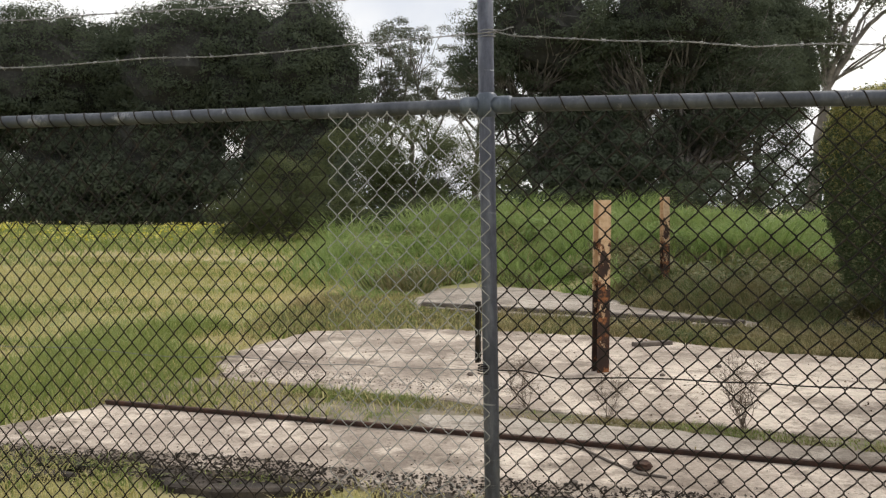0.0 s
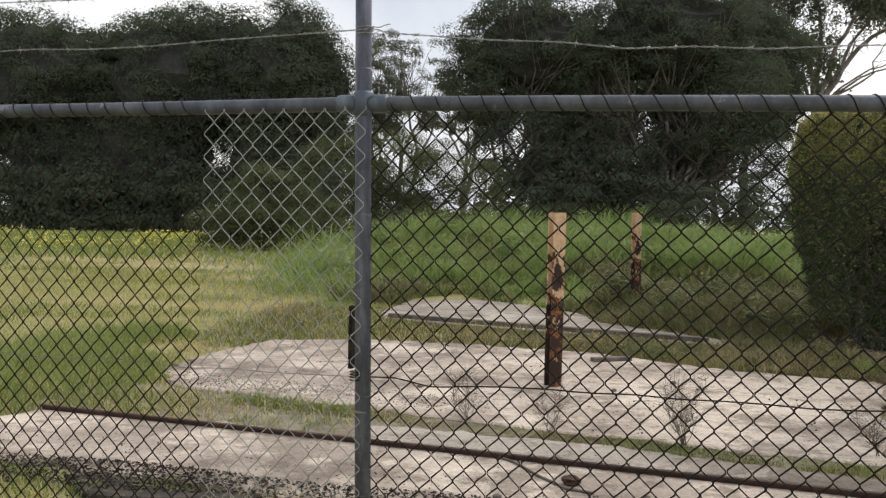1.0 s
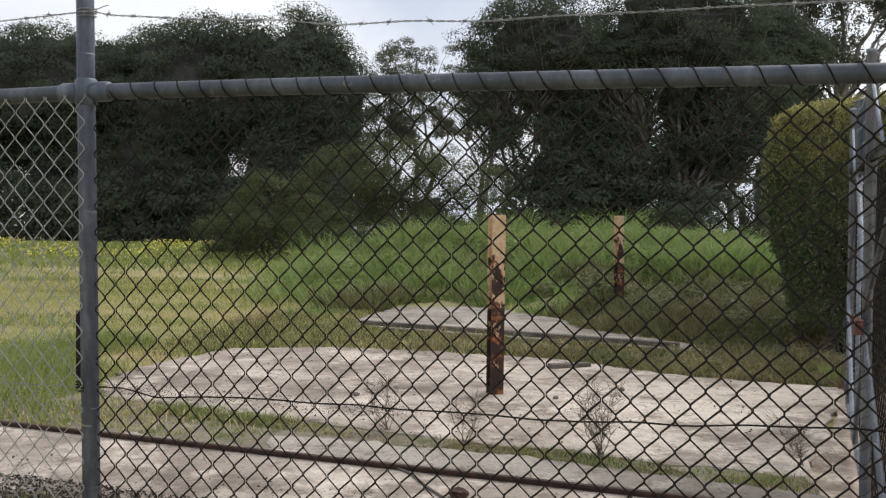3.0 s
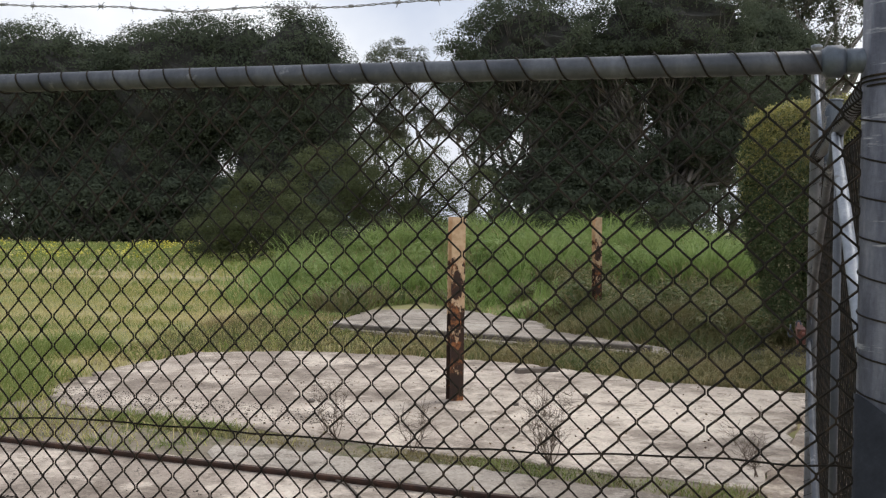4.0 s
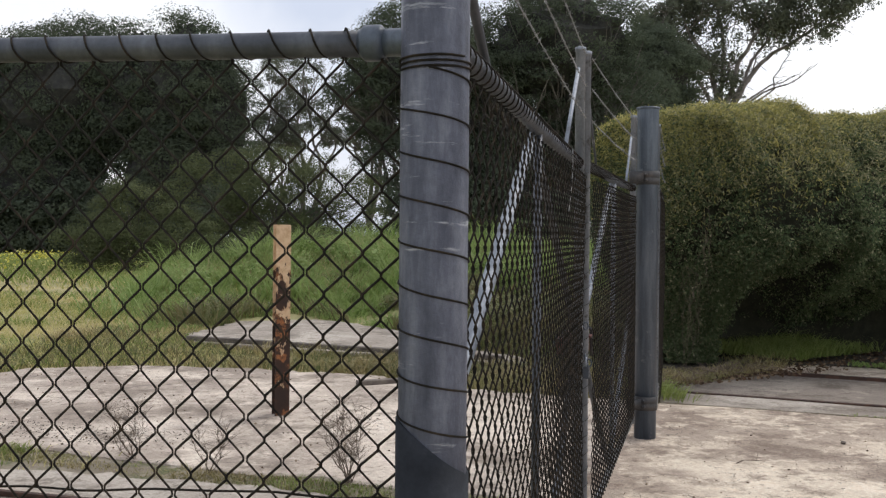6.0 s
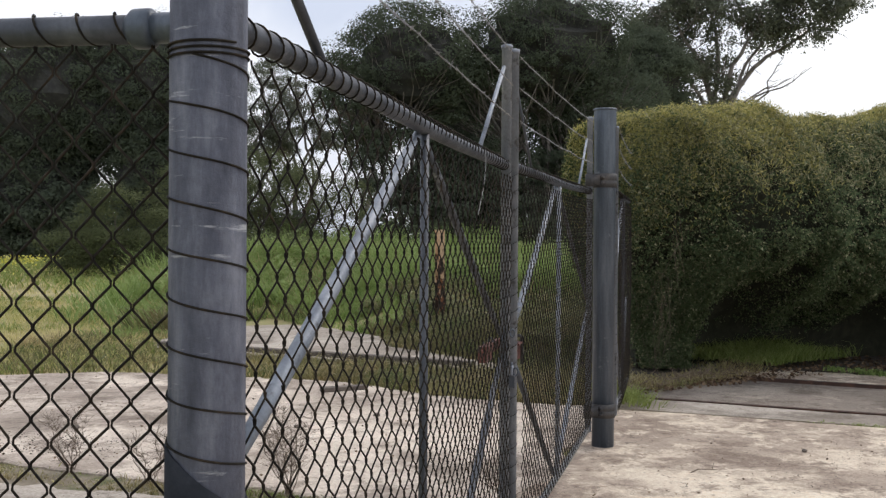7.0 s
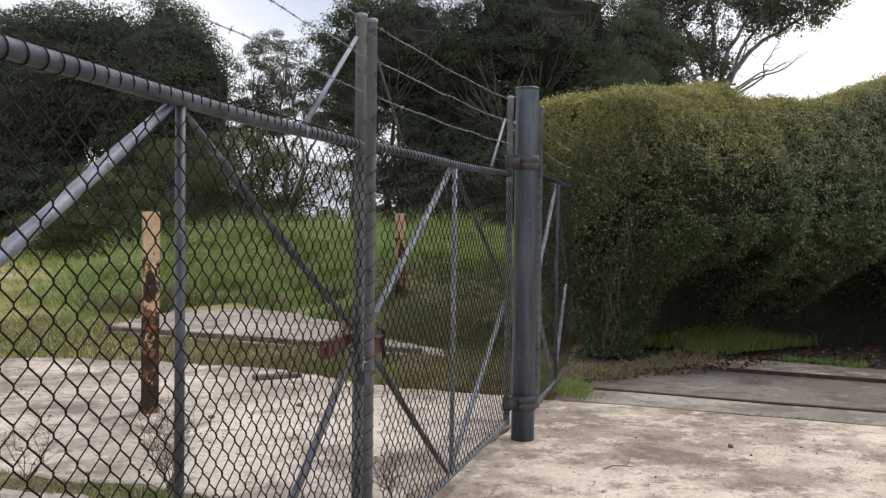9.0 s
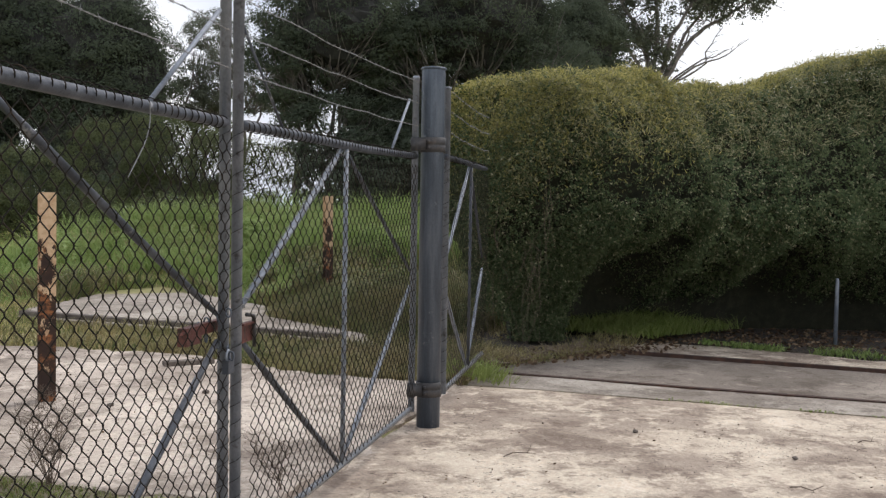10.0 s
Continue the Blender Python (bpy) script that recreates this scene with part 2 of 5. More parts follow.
FLOWER = leafage("yellow_petals", [(0.0, (0.50, 0.46, 0.06)), (0.5, (0.66, 0.60, 0.10)), (1.0, (0.78, 0.74, 0.25))])
TWIG = surface("dry_twigs", (0.07, 0.05, 0.036), (0.12, 0.088, 0.064), (0.19, 0.145, 0.105), 20, 90, 0.9, 0.0, 0.0)
DRY_WOOD = surface("bleached_dead_wood", (0.10, 0.075, 0.055), (0.19, 0.145, 0.105), (0.34, 0.27, 0.20), 12, 90, 0.9, 0.0, 0.2)
DEAD_LEAF = leafage("brown_dead_leaves", [(0.0, (0.05, 0.03, 0.018)), (0.5, (0.12, 0.075, 0.045)), (1.0, (0.26, 0.19, 0.12))], rough=0.9, through_light=0.1)


def peeling():
    """Cream paint that has flaked off rusted steel, most of it gone towards the foot."""
    m, n, l, p = nodes_of("cream_paint_flaking_off_rust")
    co = n.new("ShaderNodeTexCoord")
    sep = n.new("ShaderNodeSeparateXYZ")
    l.new(co.outputs["Object"], sep.inputs["Vector"])
    add = n.new("ShaderNodeMath")
    add.operation = "MULTIPLY_ADD"
    l.new(sep.outputs["Z"], add.inputs[0])
    add.inputs[1].default_value, add.inputs[2].default_value = -0.24, 0.198
    tot = n.new("ShaderNodeMath")
    tot.operation = "ADD"
    l.new(add.outputs[0], tot.inputs[0])
    l.new(noise_of(n, l, 9, 8, 0.62, (1, 1, 0.55)), tot.inputs[1])
    mask = steps(n, l, tot.outputs[0], [(0.475, (0, 0, 0)), (0.495, (1, 1, 1))])
    cream = steps(n, l, noise_of(n, l, 22, 6), [(0.3, (0.46, 0.28, 0.15)), (0.6, (0.66, 0.47, 0.29))])
    rust = steps(n, l, noise_of(n, l, 7, 8, 0.7), [(0.42, (0.03, 0.016, 0.011)), (0.53, (0.05, 0.024, 0.014)), (0.62, (0.34, 0.13, 0.045))])
    l.new(blend(n, l, mask, cream, rust), p.inputs["Base Color"])
    p.inputs["Roughness"].default_value = 0.85
    b = n.new("ShaderNodeBump")
    b.inputs["Strength"].default_value, b.inputs["Distance"].default_value = 0.6, 0.006
    b.invert = True
    l.new(mask, b.inputs["Height"])
    l.new(b.outputs["Normal"], p.inputs["Normal"])
    return m


PEELING = peeling()


# ---- mesh helpers ----
class Geo:
    """Gathers vertices and faces for one mesh."""

    def __init__(self):
        self.v, self.f, self.count = [], [], 0

    def add(self, verts, faces):
        self.v.append(np.asarray(verts, float))
        self.f.append(np.asarray(faces, int) + self.count)
        self.count += len(verts)
        return self

    def tube(self, points, radius, sides=8, caps=True):
        p = np.asarray(points, float)
        r = np.broadcast_to(np.asarray(radius, float), (len(p),))
        t = np.gradient(p, axis=0)
        t /= np.linalg.norm(t, axis=1)[:, None] + 1e-12
        ref = np.array([0.31, 0.93, 0.2]) if abs(t[:, 2]).mean() > 0.6 else np.array([0.05, 0.02, 1.0])
        a = np.cross(t, ref)
        a /= np.linalg.norm(a, axis=1)[:, None] + 1e-12
        b = np.cross(t, a)
        ang = np.arange(sides) * 2 * np.pi / sides
        ring = np.cos(ang)[None, :, None] * a[:, None] + np.sin(ang)[None, :, None] * b[:, None]
        v = (p[:, None] + r[:, None, None] * ring).reshape(-1, 3)
        i = (np.arange(len(p) - 1)[:, None] * sides + np.arange(sides)[None]).ravel()
        j = (np.arange(len(p) - 1)[:, None] * sides + (np.arange(sides)[None] + 1) % sides).ravel()
        f = np.stack([i, j, j + sides, i + sides], 1)
        if caps:
            n = len(v)
            v = np.concatenate([v, p[[0, -1]]])
            k, k1 = np.arange(sides), (np.arange(sides) + 1) % sides
            last = (len(p) - 1) * sides
            cap = np.concatenate([np.stack([k1, k, np.full(sides, n), np.full(sides, n)], 1), np.stack([k + last, k1 + last, np.full(sides, n + 1), np.full(sides, n + 1)], 1)])
            f = np.concatenate([f, cap])
        return self.add(v, f)

    def box(self, lo, hi, turn=None):
        (x0, y0, z0), (x1, y1, z1) = lo, hi
        v = np.array([[x, y, z] for z in (z0, z1) for x, y in ((x0, y0), (x1, y0), (x1, y1), (x0, y1))], float)
        if turn is not None:
            v = np.array([turn @ Vector(c) for c in v])
        return self.add(v, [[3, 2, 1, 0], [4, 5, 6, 7], [0, 1, 5, 4], [1, 2, 6, 5], [2, 3, 7, 6], [3, 0, 4, 7]])

    def turned(self, profile, centre=(0, 0), sides=32):
        """A solid of revolution about the upright through centre; profile: rows of radius, height."""
        ang = np.arange(sides) * 2 * np.pi / sides
        pr = np.asarray(profile, float)
        v = np.stack([centre[0] + pr[:, :1] * np.cos(ang), centre[1] + pr[:, :1] * np.sin(ang), np.broadcast_to(pr[:, 1:], (len(pr), sides))], 2).reshape(-1, 3)
        i = (np.arange(len(pr) - 1)[:, None] * sides + np.arange(sides)[None]).ravel()
        j = (np.arange(len(pr) - 1)[:, None] * sides + (np.arange(sides)[None] + 1) % sides).ravel()
        return self.add(v, np.stack([i, j, j + sides, i + sides], 1))

    def make(self, name, material, parent=None, label="", smooth=True):
        v, f = np.concatenate(self.v), np.concatenate(self.f)
        tri = f[:, 2] == f[:, 3]
        loops = np.concatenate([f[~tri].ravel(), f[tri][:, :3].ravel()])
        sizes = np.concatenate([np.full((~tri).sum(), 4), np.full(tri.sum(), 3)])
        me = bpy.data.meshes.new(name)
        me.vertices.add(len(v))
        me.vertices.foreach_set("co", v.ravel().astype(np.float32))
        me.loops.add(len(loops))
        me.loops.foreach_set("vertex_index", loops.astype(np.int32))
        me.polygons.add(len(sizes))
        me.polygons.foreach_set("loop_start", (np.cumsum(sizes) - sizes).astype(np.int32))
        me.update(calc_edges=True)
        me.polygons.foreach_set("use_smooth", np.full(len(sizes), smooth))
        me.materials.append(material)
        ob = new(name, me)
        if parent:
            ob.parent = parent
        return tagged(ob, label)


def thing(name, x, y, z, rz, label, category, group="", kind=""):
    ob = new(name)
    ob.matrix_world = pose(x, y, z, 0, 0, rz)
    return tagged(ob, label, category, group, kind)


def sag(x0, z0, x1, z1, drop, n=40, y=0.0, wob=0.0, seed=0):
    """A wire between two points in the x-z plane, hanging by drop, with small kinks."""
    rng = np.random.default_rng(seed)
    k = np.linspace(0, 1, n)
    kinks = np.interp(k, np.linspace(0, 1, max(3, n // 3)), rng.normal(0, 1, max(3, n // 3))) * wob
    kinks[[0, -1]] = 0
    return np.stack([x0 + (x1 - x0) * k, np.full(n, y) + kinks * 0.6, z0 + (z1 - z0) * k - drop * 4 * k * (1 - k) + kinks], 1)


def helix(a, b, radius, pitch, per=14, phase=0.0, hand=1):
    """A wire wound round the line from a to b."""
    a, b = np.array(a, float), np.array(b, float)
    length = np.linalg.norm(b - a)
    n = max(8, int(length / pitch * per))
    k = np.linspace(0, 1, n)
    d = (b - a) / length
    u = np.cross(d, [0, 1, 0])
    u /= np.linalg.norm(u)
    w = np.cross(d, u)
    # the winding is a little uneven
    ang = phase + 2 * np.pi * (length / pitch) * (k + 0.0016 * np.sin(37 * k + phase) + 0.001 * np.sin(91 * k))
    ang = ang * hand
    return a + (b - a) * k[:, None] + radius * (np.cos(ang)[:, None] * u + np.sin(ang)[:, None] * w)


def chain_mesh(x0, x1, z0, z1, wire, slope=0.0, y=0.0, seed=1, wide=0.0649, high=0.0697, knot=(1.459, 1.431)):
    """Chain link from x0 to x1: upright zigzag wires, each hooked into the next; knot: one crossing."""
    g = Geo()
    rng = np.random.default_rng(seed)
    half = wide / 2
    x0 = knot[0] + wide * math.ceil((x0 - knot[0]) / wide)
    z1 = knot[1] + high * math.floor((z1 - knot[1]) / high + 0.25)
    rows = int((z1 - z0) / (high / 2))
    bulge = rng.normal(0, 1, 4)
    for i in range(int((x1 - x0) / half + 0.3)):
        k = np.arange(rows + 1)
        side = (k + i) % 2
        s = 1 - 2 * side
        xs, z = x0 + half * (i + side), z1 - k * high / 2
        a = np.stack([xs + s * 0.0012, y + s * 0.0022, z + 0.004], 1)
        b = np.stack([xs + s * 0.0012, y + s * 0.0012, z - 0.004], 1)
        p = np.stack([a, b], 1).reshape(-1, 3)
        p[:, 0] += rng.normal(0, 0.0009) + 0.0018 * np.sin(p[:, 2] * 5 + bulge[0] + p[:, 0] * 2.1)
        p[:, 2] += slope * (p[:, 0]) + rng.normal(0, 0.0008) + 0.002 * np.sin(p[:, 0] * 3.3 + bulge[1])
        p[:, 1] += 0.006 * np.sin(p[:, 0] * 2.7 + bulge[2]) * np.sin(p[:, 2] * 3.1 + bulge[3])
        g.tube(p, wire, 4, caps=False)
    return g


def barbed(path, spacing=0.09, seed=0):
    """Two strands twisted together with short four-pointed barbs."""
    g = Geo()
    rng = np.random.default_rng(seed)
    p = np.asarray(path, float)
    d = np.r_[0, np.cumsum(np.linalg.norm(np.diff(p, axis=0), axis=1))]
    s = np.arange(0, d[-1], 0.011)
    q = np.stack([np.interp(s, d, p[:, c]) for c in range(3)], 1)
    for ph in (0, np.pi):
        w = q.copy()
        w[:, 2] += 0.0017 * np.cos(s * 2 * np.pi / 0.055 + ph)
        w[:, 1] += 0.0017 * np.sin(s * 2 * np.pi / 0.055 + ph)
        g.tube(w, 0.0012, 3, caps=False)
    for t in np.arange(spacing * 0.5, d[-1], spacing):
        c = np.array([np.interp(t + rng.normal(0, 0.006), d, p[:, k]) for k in range(3)])
        for _ in range(2):
            v = rng.normal(0, 1, 3)
            v *= 0.014 / np.linalg.norm(v)
            g.tube([c - v, c, c + v], [0.0005, 0.0013, 0.0005], 3, caps=False)
        e = np.array([0.005, 0, 0])
        g.tube([c - e, c + e], 0.0036, 5)
    return g


def smooth_step(a, b, x):
    k = np.clip((np.asarray(x, float) - a) / (b - a), 0, 1)
    return k * k * (3 - 2 * k)


def inside(poly, x, y):
    """Which of the points lie in the polygon."""
    hit = np.zeros(len(x), bool)
    for (ax, ay), (bx, by) in zip(poly, poly[1:] + poly[:1]):
        if ay != by:
            hit ^= ((ay > y) != (by > y)) & (x < (bx - ax) * (y - ay) / (by - ay) + ax)
    return hit


# ---- ground ----
SLAB_NEAR = [(-2.5, 6.98), (-2.72, 6.5), (-3.0, 5.95), (-2.85, 5.58), (-2.2, 5.45), (-1.6, 5.35), (-0.91, 5.15), (-0.1, 4.9), (0.9, 4.6), (1.9, 4.2), (2.75, 3.7), (2.98, 3.9), (3.22, 5.0), (2.65, 5.45), (1.57, 5.75), (0.36, 6.22), (-1.06, 6.6)]
SLAB_MAIN = [(-1.85, 11.3), (-2.25, 10.0), (-2.3, 8.85), (-1.93, 8.05), (-1.04, 7.62), (0.28, 7.15), (1.36, 6.72), (2.52, 6.32), (3.3, 6.05), (3.72, 6.9), (4.05, 7.9), (4.55, 9.4), (3.6, 9.75), (2.99, 10.05), (2.03, 10.9), (0.8, 11.3), (-0.5, 11.6)]
SLAB_BACK = [(-0.96, 14.6), (-1.0, 15.6), (-0.73, 17.6), (0.02, 18.3), (1.0, 17.4), (2.16, 15.7), (2.4, 14.2), (3.75, 12.5), (3.8, 11.75), (2.1, 12.5), (0.5, 13.25), (-0.85, 14.0)]
DRIVE = [(2.62, 1.2), (2.64, 2.4), (3.2, 5.0), (3.34, 6.2), (3.69, 6.9), (4.02, 7.8), (4.52, 9.35), (4.95, 9.22), (6.25, 8.68), (7.6, 8.1), (11.5, 6.4), (11.5, -6.0), (2.7, -6.0)]
APRON = [(4.62, 9.36), (4.75, 10.02), (5.54, 9.72), (6.42, 9.27), (7.9, 8.66), (11.5, 7.1), (11.5, 6.43), (7.6, 8.13), (6.25, 8.71), (4.95, 9.25)]
GUTTER = [(4.78, 10.1), (5.1, 10.6), (6.33, 11.5), (7.03, 11.15), (8.04, 10.65), (8.78, 10.27), (11.5, 8.9), (11.5, 7.18), (7.92, 8.74), (6.44, 9.35), (5.56, 9.80)]
SIDEWALK = [(6.3, 11.58), (6.6, 12.0), (7.3, 12.1), (8.2, 11.6), (9.0, 10.9), (11.5, 9.7), (11.5, 8.98), (8.8, 10.34), (8.06, 10.72), (7.05, 11.22)]
SLAB_STRIP = [(0.0, 6.34), (1.57, 5.86), (2.65, 5.55), (3.24, 5.3), (3.3, 5.62), (2.5, 5.98), (1.5, 6.36), (0.5, 6.66), (-0.1, 6.72)]
BLACK_SOIL = [[(-3.3, 5.42), (-2.7, 5.3), (-2.2, 5.3), (-1.75, 5.12), (-1.9, 5.02), (-2.4, 4.98), (-2.9, 5.12)], [(-1.5, 5.1), (-1.1, 5.02), (-0.6, 4.98), (-0.35, 4.86), (-0.6, 4.72), (-1.0, 4.74), (-1.3, 4.92)], [(-0.1, 4.86), (0.3, 4.82), (0.9, 4.66), (1.4, 4.56), (1.2, 4.42), (0.7, 4.5), (0.3, 4.48), (0.0, 4.66)]]
PAVED = [SLAB_STRIP, SLAB_NEAR, SLAB_MAIN, SLAB_BACK, DRIVE, APRON, GUTTER, SIDEWALK]


def rise(x, y):
    """The height of the bare ground."""
    x, y = np.asarray(x, float), np.asarray(y, float)
    bank = 0.74 * smooth_step(16.5, 25, y) * smooth_step(-5.0, -1.0, x) + 0.24 * smooth_step(2.2, 3.3, x + 0.3 * (y - 15)) * smooth_step(12.4, 15.0, y) * (1 - smooth_step(5.5, 7.5, x))
    under = 0.09 * smooth_step(2.9, 3.6, x - 0.25 * (y - 3.5)) * (1 - smooth_step(11.2, 12.2, y - 0.1 * np.abs(x - 8)))
    return -0.02 - under + bank + 0.50 * smooth_step(14, 40, y) * (1 - smooth_step(-3, 2, x)) + 0.012 * np.sin(x * 1.7) * np.sin(y * 1.3 + 1)


def ground():
    xs = np.r_[-900, -400, -200, -100, np.arange(-60, -12, 4), np.arange(-12, 14, 0.4), np.arange(14, 60, 4), 100, 200, 400, 900]
    ys = np.r_[-300, -100, -40, np.arange(-20, 2, 2), np.arange(2, 30, 0.4), np.arange(30, 80, 4), 120, 200, 400, 900, 2000]
    X, Y = np.meshgrid(xs, ys)
    v = np.stack([X.ravel(), Y.ravel(), rise(X, Y).ravel()], 1)
    n = len(xs)
    i = (np.arange(len(ys) - 1)[:, None] * n + np.arange(n - 1)[None]).ravel()
    tagged(Geo().add(v, np.stack([i, i + 1, i + n + 1, i + n], 1)).make("ground", GROUND), "rough field of turf and bare soil", "ground", "", "structure")


ground()


def slab(name, poly, top, material, label, category, kind="", jag=0.05, seed=0, chip=0.02):
    """A concrete slab with broken, uneven edges and a chamfered rim."""
    rng = np.random.default_rng(seed)
    pts = []
    for (ax, ay), (bx, by) in zip(poly, poly[1:] + poly[:1]):
        n = max(2, int(math.hypot(bx - ax, by - ay) / 0.14))
        for k in range(n):
            t = k / n
            pts.append((ax + (bx - ax) * t + rng.normal(0, jag) * min(1, 4 * t * (1 - t) + 0.3), ay + (by - ay) * t + rng.normal(0, jag) * 0.7))
    bm = bmesh.new()
    face = bm.faces.new([bm.verts.new((x, y, top)) for x, y in pts])
    if face.normal.z < 0:
        face.normal_flip()
    bm.normal_update()
    if face.normal.z < 0:
        bmesh.ops.reverse_faces(bm, faces=[face])
    rim = bmesh.ops.inset_individual(bm, faces=[face], thickness=chip)
    for vert in face.verts:
        vert.co.z += 0.012
    edge = [e for e in bm.edges if e.is_boundary]
    low = bmesh.ops.extrude_edge_only(bm, edges=edge)
    for g in low["geom"]:
        if isinstance(g, bmesh.types.BMVert):
            g.co.z -= 0.14
    bmesh.ops.triangulate(bm, faces=[f for f in bm.faces if len(f.verts) > 4])
    bmesh.ops.recalc_face_normals(bm, faces=bm.faces)
    me = bpy.data.meshes.new(name)
    bm.to_mesh(me)
    bm.free()
    me.materials.append(material)
    return tagged(new(name, me), label, category, "", kind)


slab("concrete_slab", SLAB_NEAR, 0.0, CONCRETE, "cracked pale concrete strip beside the steel rail", "concrete slab", "structure", 0.05, 1)
slab("concrete_slab", SLAB_MAIN, 0.0, CONCRETE, "wide weathered concrete slab with stained surface", "concrete slab", "structure", 0.05, 2)
slab("concrete_slab", SLAB_BACK, 0.012, CONCRETE_OLD, "old concrete slab half sunk in tall grass", "concrete slab", "structure", 0.06, 3)
SOIL = [(-2.9, 7.0), (-1.1, 6.55), (0.4, 6.15), (1.6, 5.7), (2.66, 5.4), (3.25, 4.95), (3.45, 6.35), (2.5, 6.95), (1.3, 7.3), (0.2, 7.4), (-1.1, 7.75), (-2.0, 8.2), (-2.6, 8.0)]
slab("bare_soil", SOIL, -0.022, BARE_SOIL, "strip of bare sandy soil between the slabs", "soil", "structure", 0.05, 9)
for n, patch in enumerate(BLACK_SOIL):
    slab("bare_soil", patch, 0.005, LITTER, "ragged patch of black soil and rotted leaves", "soil", "structure", 0.10, 15 + n)
slab("concrete_slab", SLAB_STRIP, -0.004, CONCRETE_OLD, "narrow worn concrete strip behind the steel rail", "concrete slab", "structure", 0.05, 11)
slab("driveway", DRIVE, -0.002, CONCRETE_DRIVE, "sandy stained concrete driveway outside the gate", "driveway", "structure", 0.012, 4)
slab("driveway", APRON, -0.004, CONCRETE_OLD, "strip of stained concrete along the gutter", "driveway", "structure", 0.012, 5)
slab("gutter", GUTTER, -0.035, CONCRETE_DARK, "dark weathered concrete gutter strip", "gutter", "structure", 0.012, 6)
slab("pavement", SIDEWALK, -0.005, CONCRETE_DRIVE, "low broken concrete edge below the hedge", "pavement", "structure", 0.05, 7)


BED = [(4.6, 10.15), (5.1, 10.65), (6.28, 11.55), (6.55, 12.05), (7.3, 12.16), (8.25, 11.66), (9.05, 10.96), (12.5, 9.3), (14.0, 12.0), (13.0, 14.6), (9.5, 15.2), (5.0, 13.6), (4.2, 11.5)]
slab("flower_bed", BED, 0.0, LITTER, "dark bare soil and leaf litter under the hedge", "soil", "structure", 0.06, 8)


def edging(x0, y0, x1, y1, z, label):
    """A rusty steel strip set on edge in the concrete."""
    d = math.hypot(x1 - x0, y1 - y0)
    e = thing("edging_strip", x0, y0, z, math.degrees(math.atan2(y1 - y0, x1 - x0)), label, "edging", "steel edging strips", "structure")
    Geo().box((0, -0.03, -0.08), (d, 0.03, 0.0)).make("steel_strip", RUST, e, "", False)


edging(4.77, 10.06, 6.43, 9.31, 0.018, "rusty steel strip set along the gutter")
edging(6.43, 9.31, 11.5, 7.13, 0.018, "rusty steel strip set along the gutter")
edging(6.25, 11.6, 11.5, 8.93, 0.01, "rusty steel strip along the broken concrete edge")


for ax, ay, bx, by in ((4.63, 9.345, 4.95, 9.235), (4.95, 9.235, 6.25, 8.695), (6.25, 8.695, 7.6, 8.115), (7.6, 8.115, 11.5, 6.415)):
    d = math.hypot(bx - ax, by - ay)
    j = thing("expansion_joint", ax, ay, 0.0105, math.degrees(math.atan2(by - ay, bx - ax)), "dark open joint across the concrete driveway", "joint", "driveway joints", "structure")
    Geo().box((0, -0.006, -0.05), (d, 0.006, 0.002)).make("joint_filler", BARE_SOIL, j, "", False)


# ---- chain link fence ----
FENCE_TURN = math.degrees(math.atan2(2.29 - 2.76, 2.635 - 0.49))
FEN, TOP, FALL = 2.196, 1.805, -0.0137


def rail_z(x):
    """The height of the rail: level before the post, falling slightly after it."""
    return TOP + FALL * max(x, 0.0) + 0.004 * min(x, 0.0)


fence = thing("chain_link_fence", 0.49, 2.76, 0, FENCE_TURN, "chain link fence of grey pipe with black mesh and barbed wire", "fence")


def pipe_post(x, r, z0, z1, parent, material, name="post"):
    return Geo().turned([(0, z0), (r, z0), (r, z1 - 0.006), (r * 0.8, z1), (0, z1)], (x, 0), 24).make(name, material, parent)


for px in (-2.75, 0.0):
    pipe_post(0, 0.0235, -0.05, 2.52, fence, GALV_POST).matrix_local = pose(px + 0.031, 0, 0, 0, -1.0, 0)
    g = Geo()
    g.turned([(0.024, TOP - 0.036), (0.030, TOP - 0.030), (0.030, TOP + 0.030), (0.024, TOP + 0.036)], (px, 0), 24)
    for s in (-1, 1):
        g.tube([(px + s * 0.02, 0, TOP), (px + s * 0.045, 0, TOP), (px + s * 0.07, 0, TOP), (px + s * 0.078, 0, TOP)], [0.026, 0.027, 0.027, 0.0235], 20)
    g.make("rail_clamp", GALV_DARK, fence, "rust-marked rail clamp")
g = Geo()
g.tube([(x, 0, rail_z(x) + 0.002 * math.sin(2.2 * x)) for x in np.linspace(-2.75, FEN - 0.1, 40)], 0.0215, 24)
g.make("top_rail", GALV, fence)
g = Geo()
zc = TOP + FALL * FEN
g.tube([(FEN - 0.125, 0, zc), (FEN - 0.115, 0, zc), (FEN - 0.09, 0, zc), (FEN - 0.082, 0, zc)], [0.0215, 0.0295, 0.0295, 0.022], 24)
g.tube([(FEN - 0.09, 0, zc), (FEN - 0.02, 0, zc)], 0.0225, 24)
g.make("rail_end_cap", GALV_DARK, fence)
chain_mesh(-2.72, -0.50, 0.03, TOP - 0.03, 0.0024, 0.004, -0.004, seed=2).make("chain_link_mesh", WIRE_BLACK, fence, "black coated chain link mesh")
chain_mesh(0.03, FEN - 0.04, 0.03, TOP - 0.03, 0.0024, FALL, -0.004, seed=3).make("chain_link_mesh", WIRE_BLACK, fence, "black coated chain link mesh")
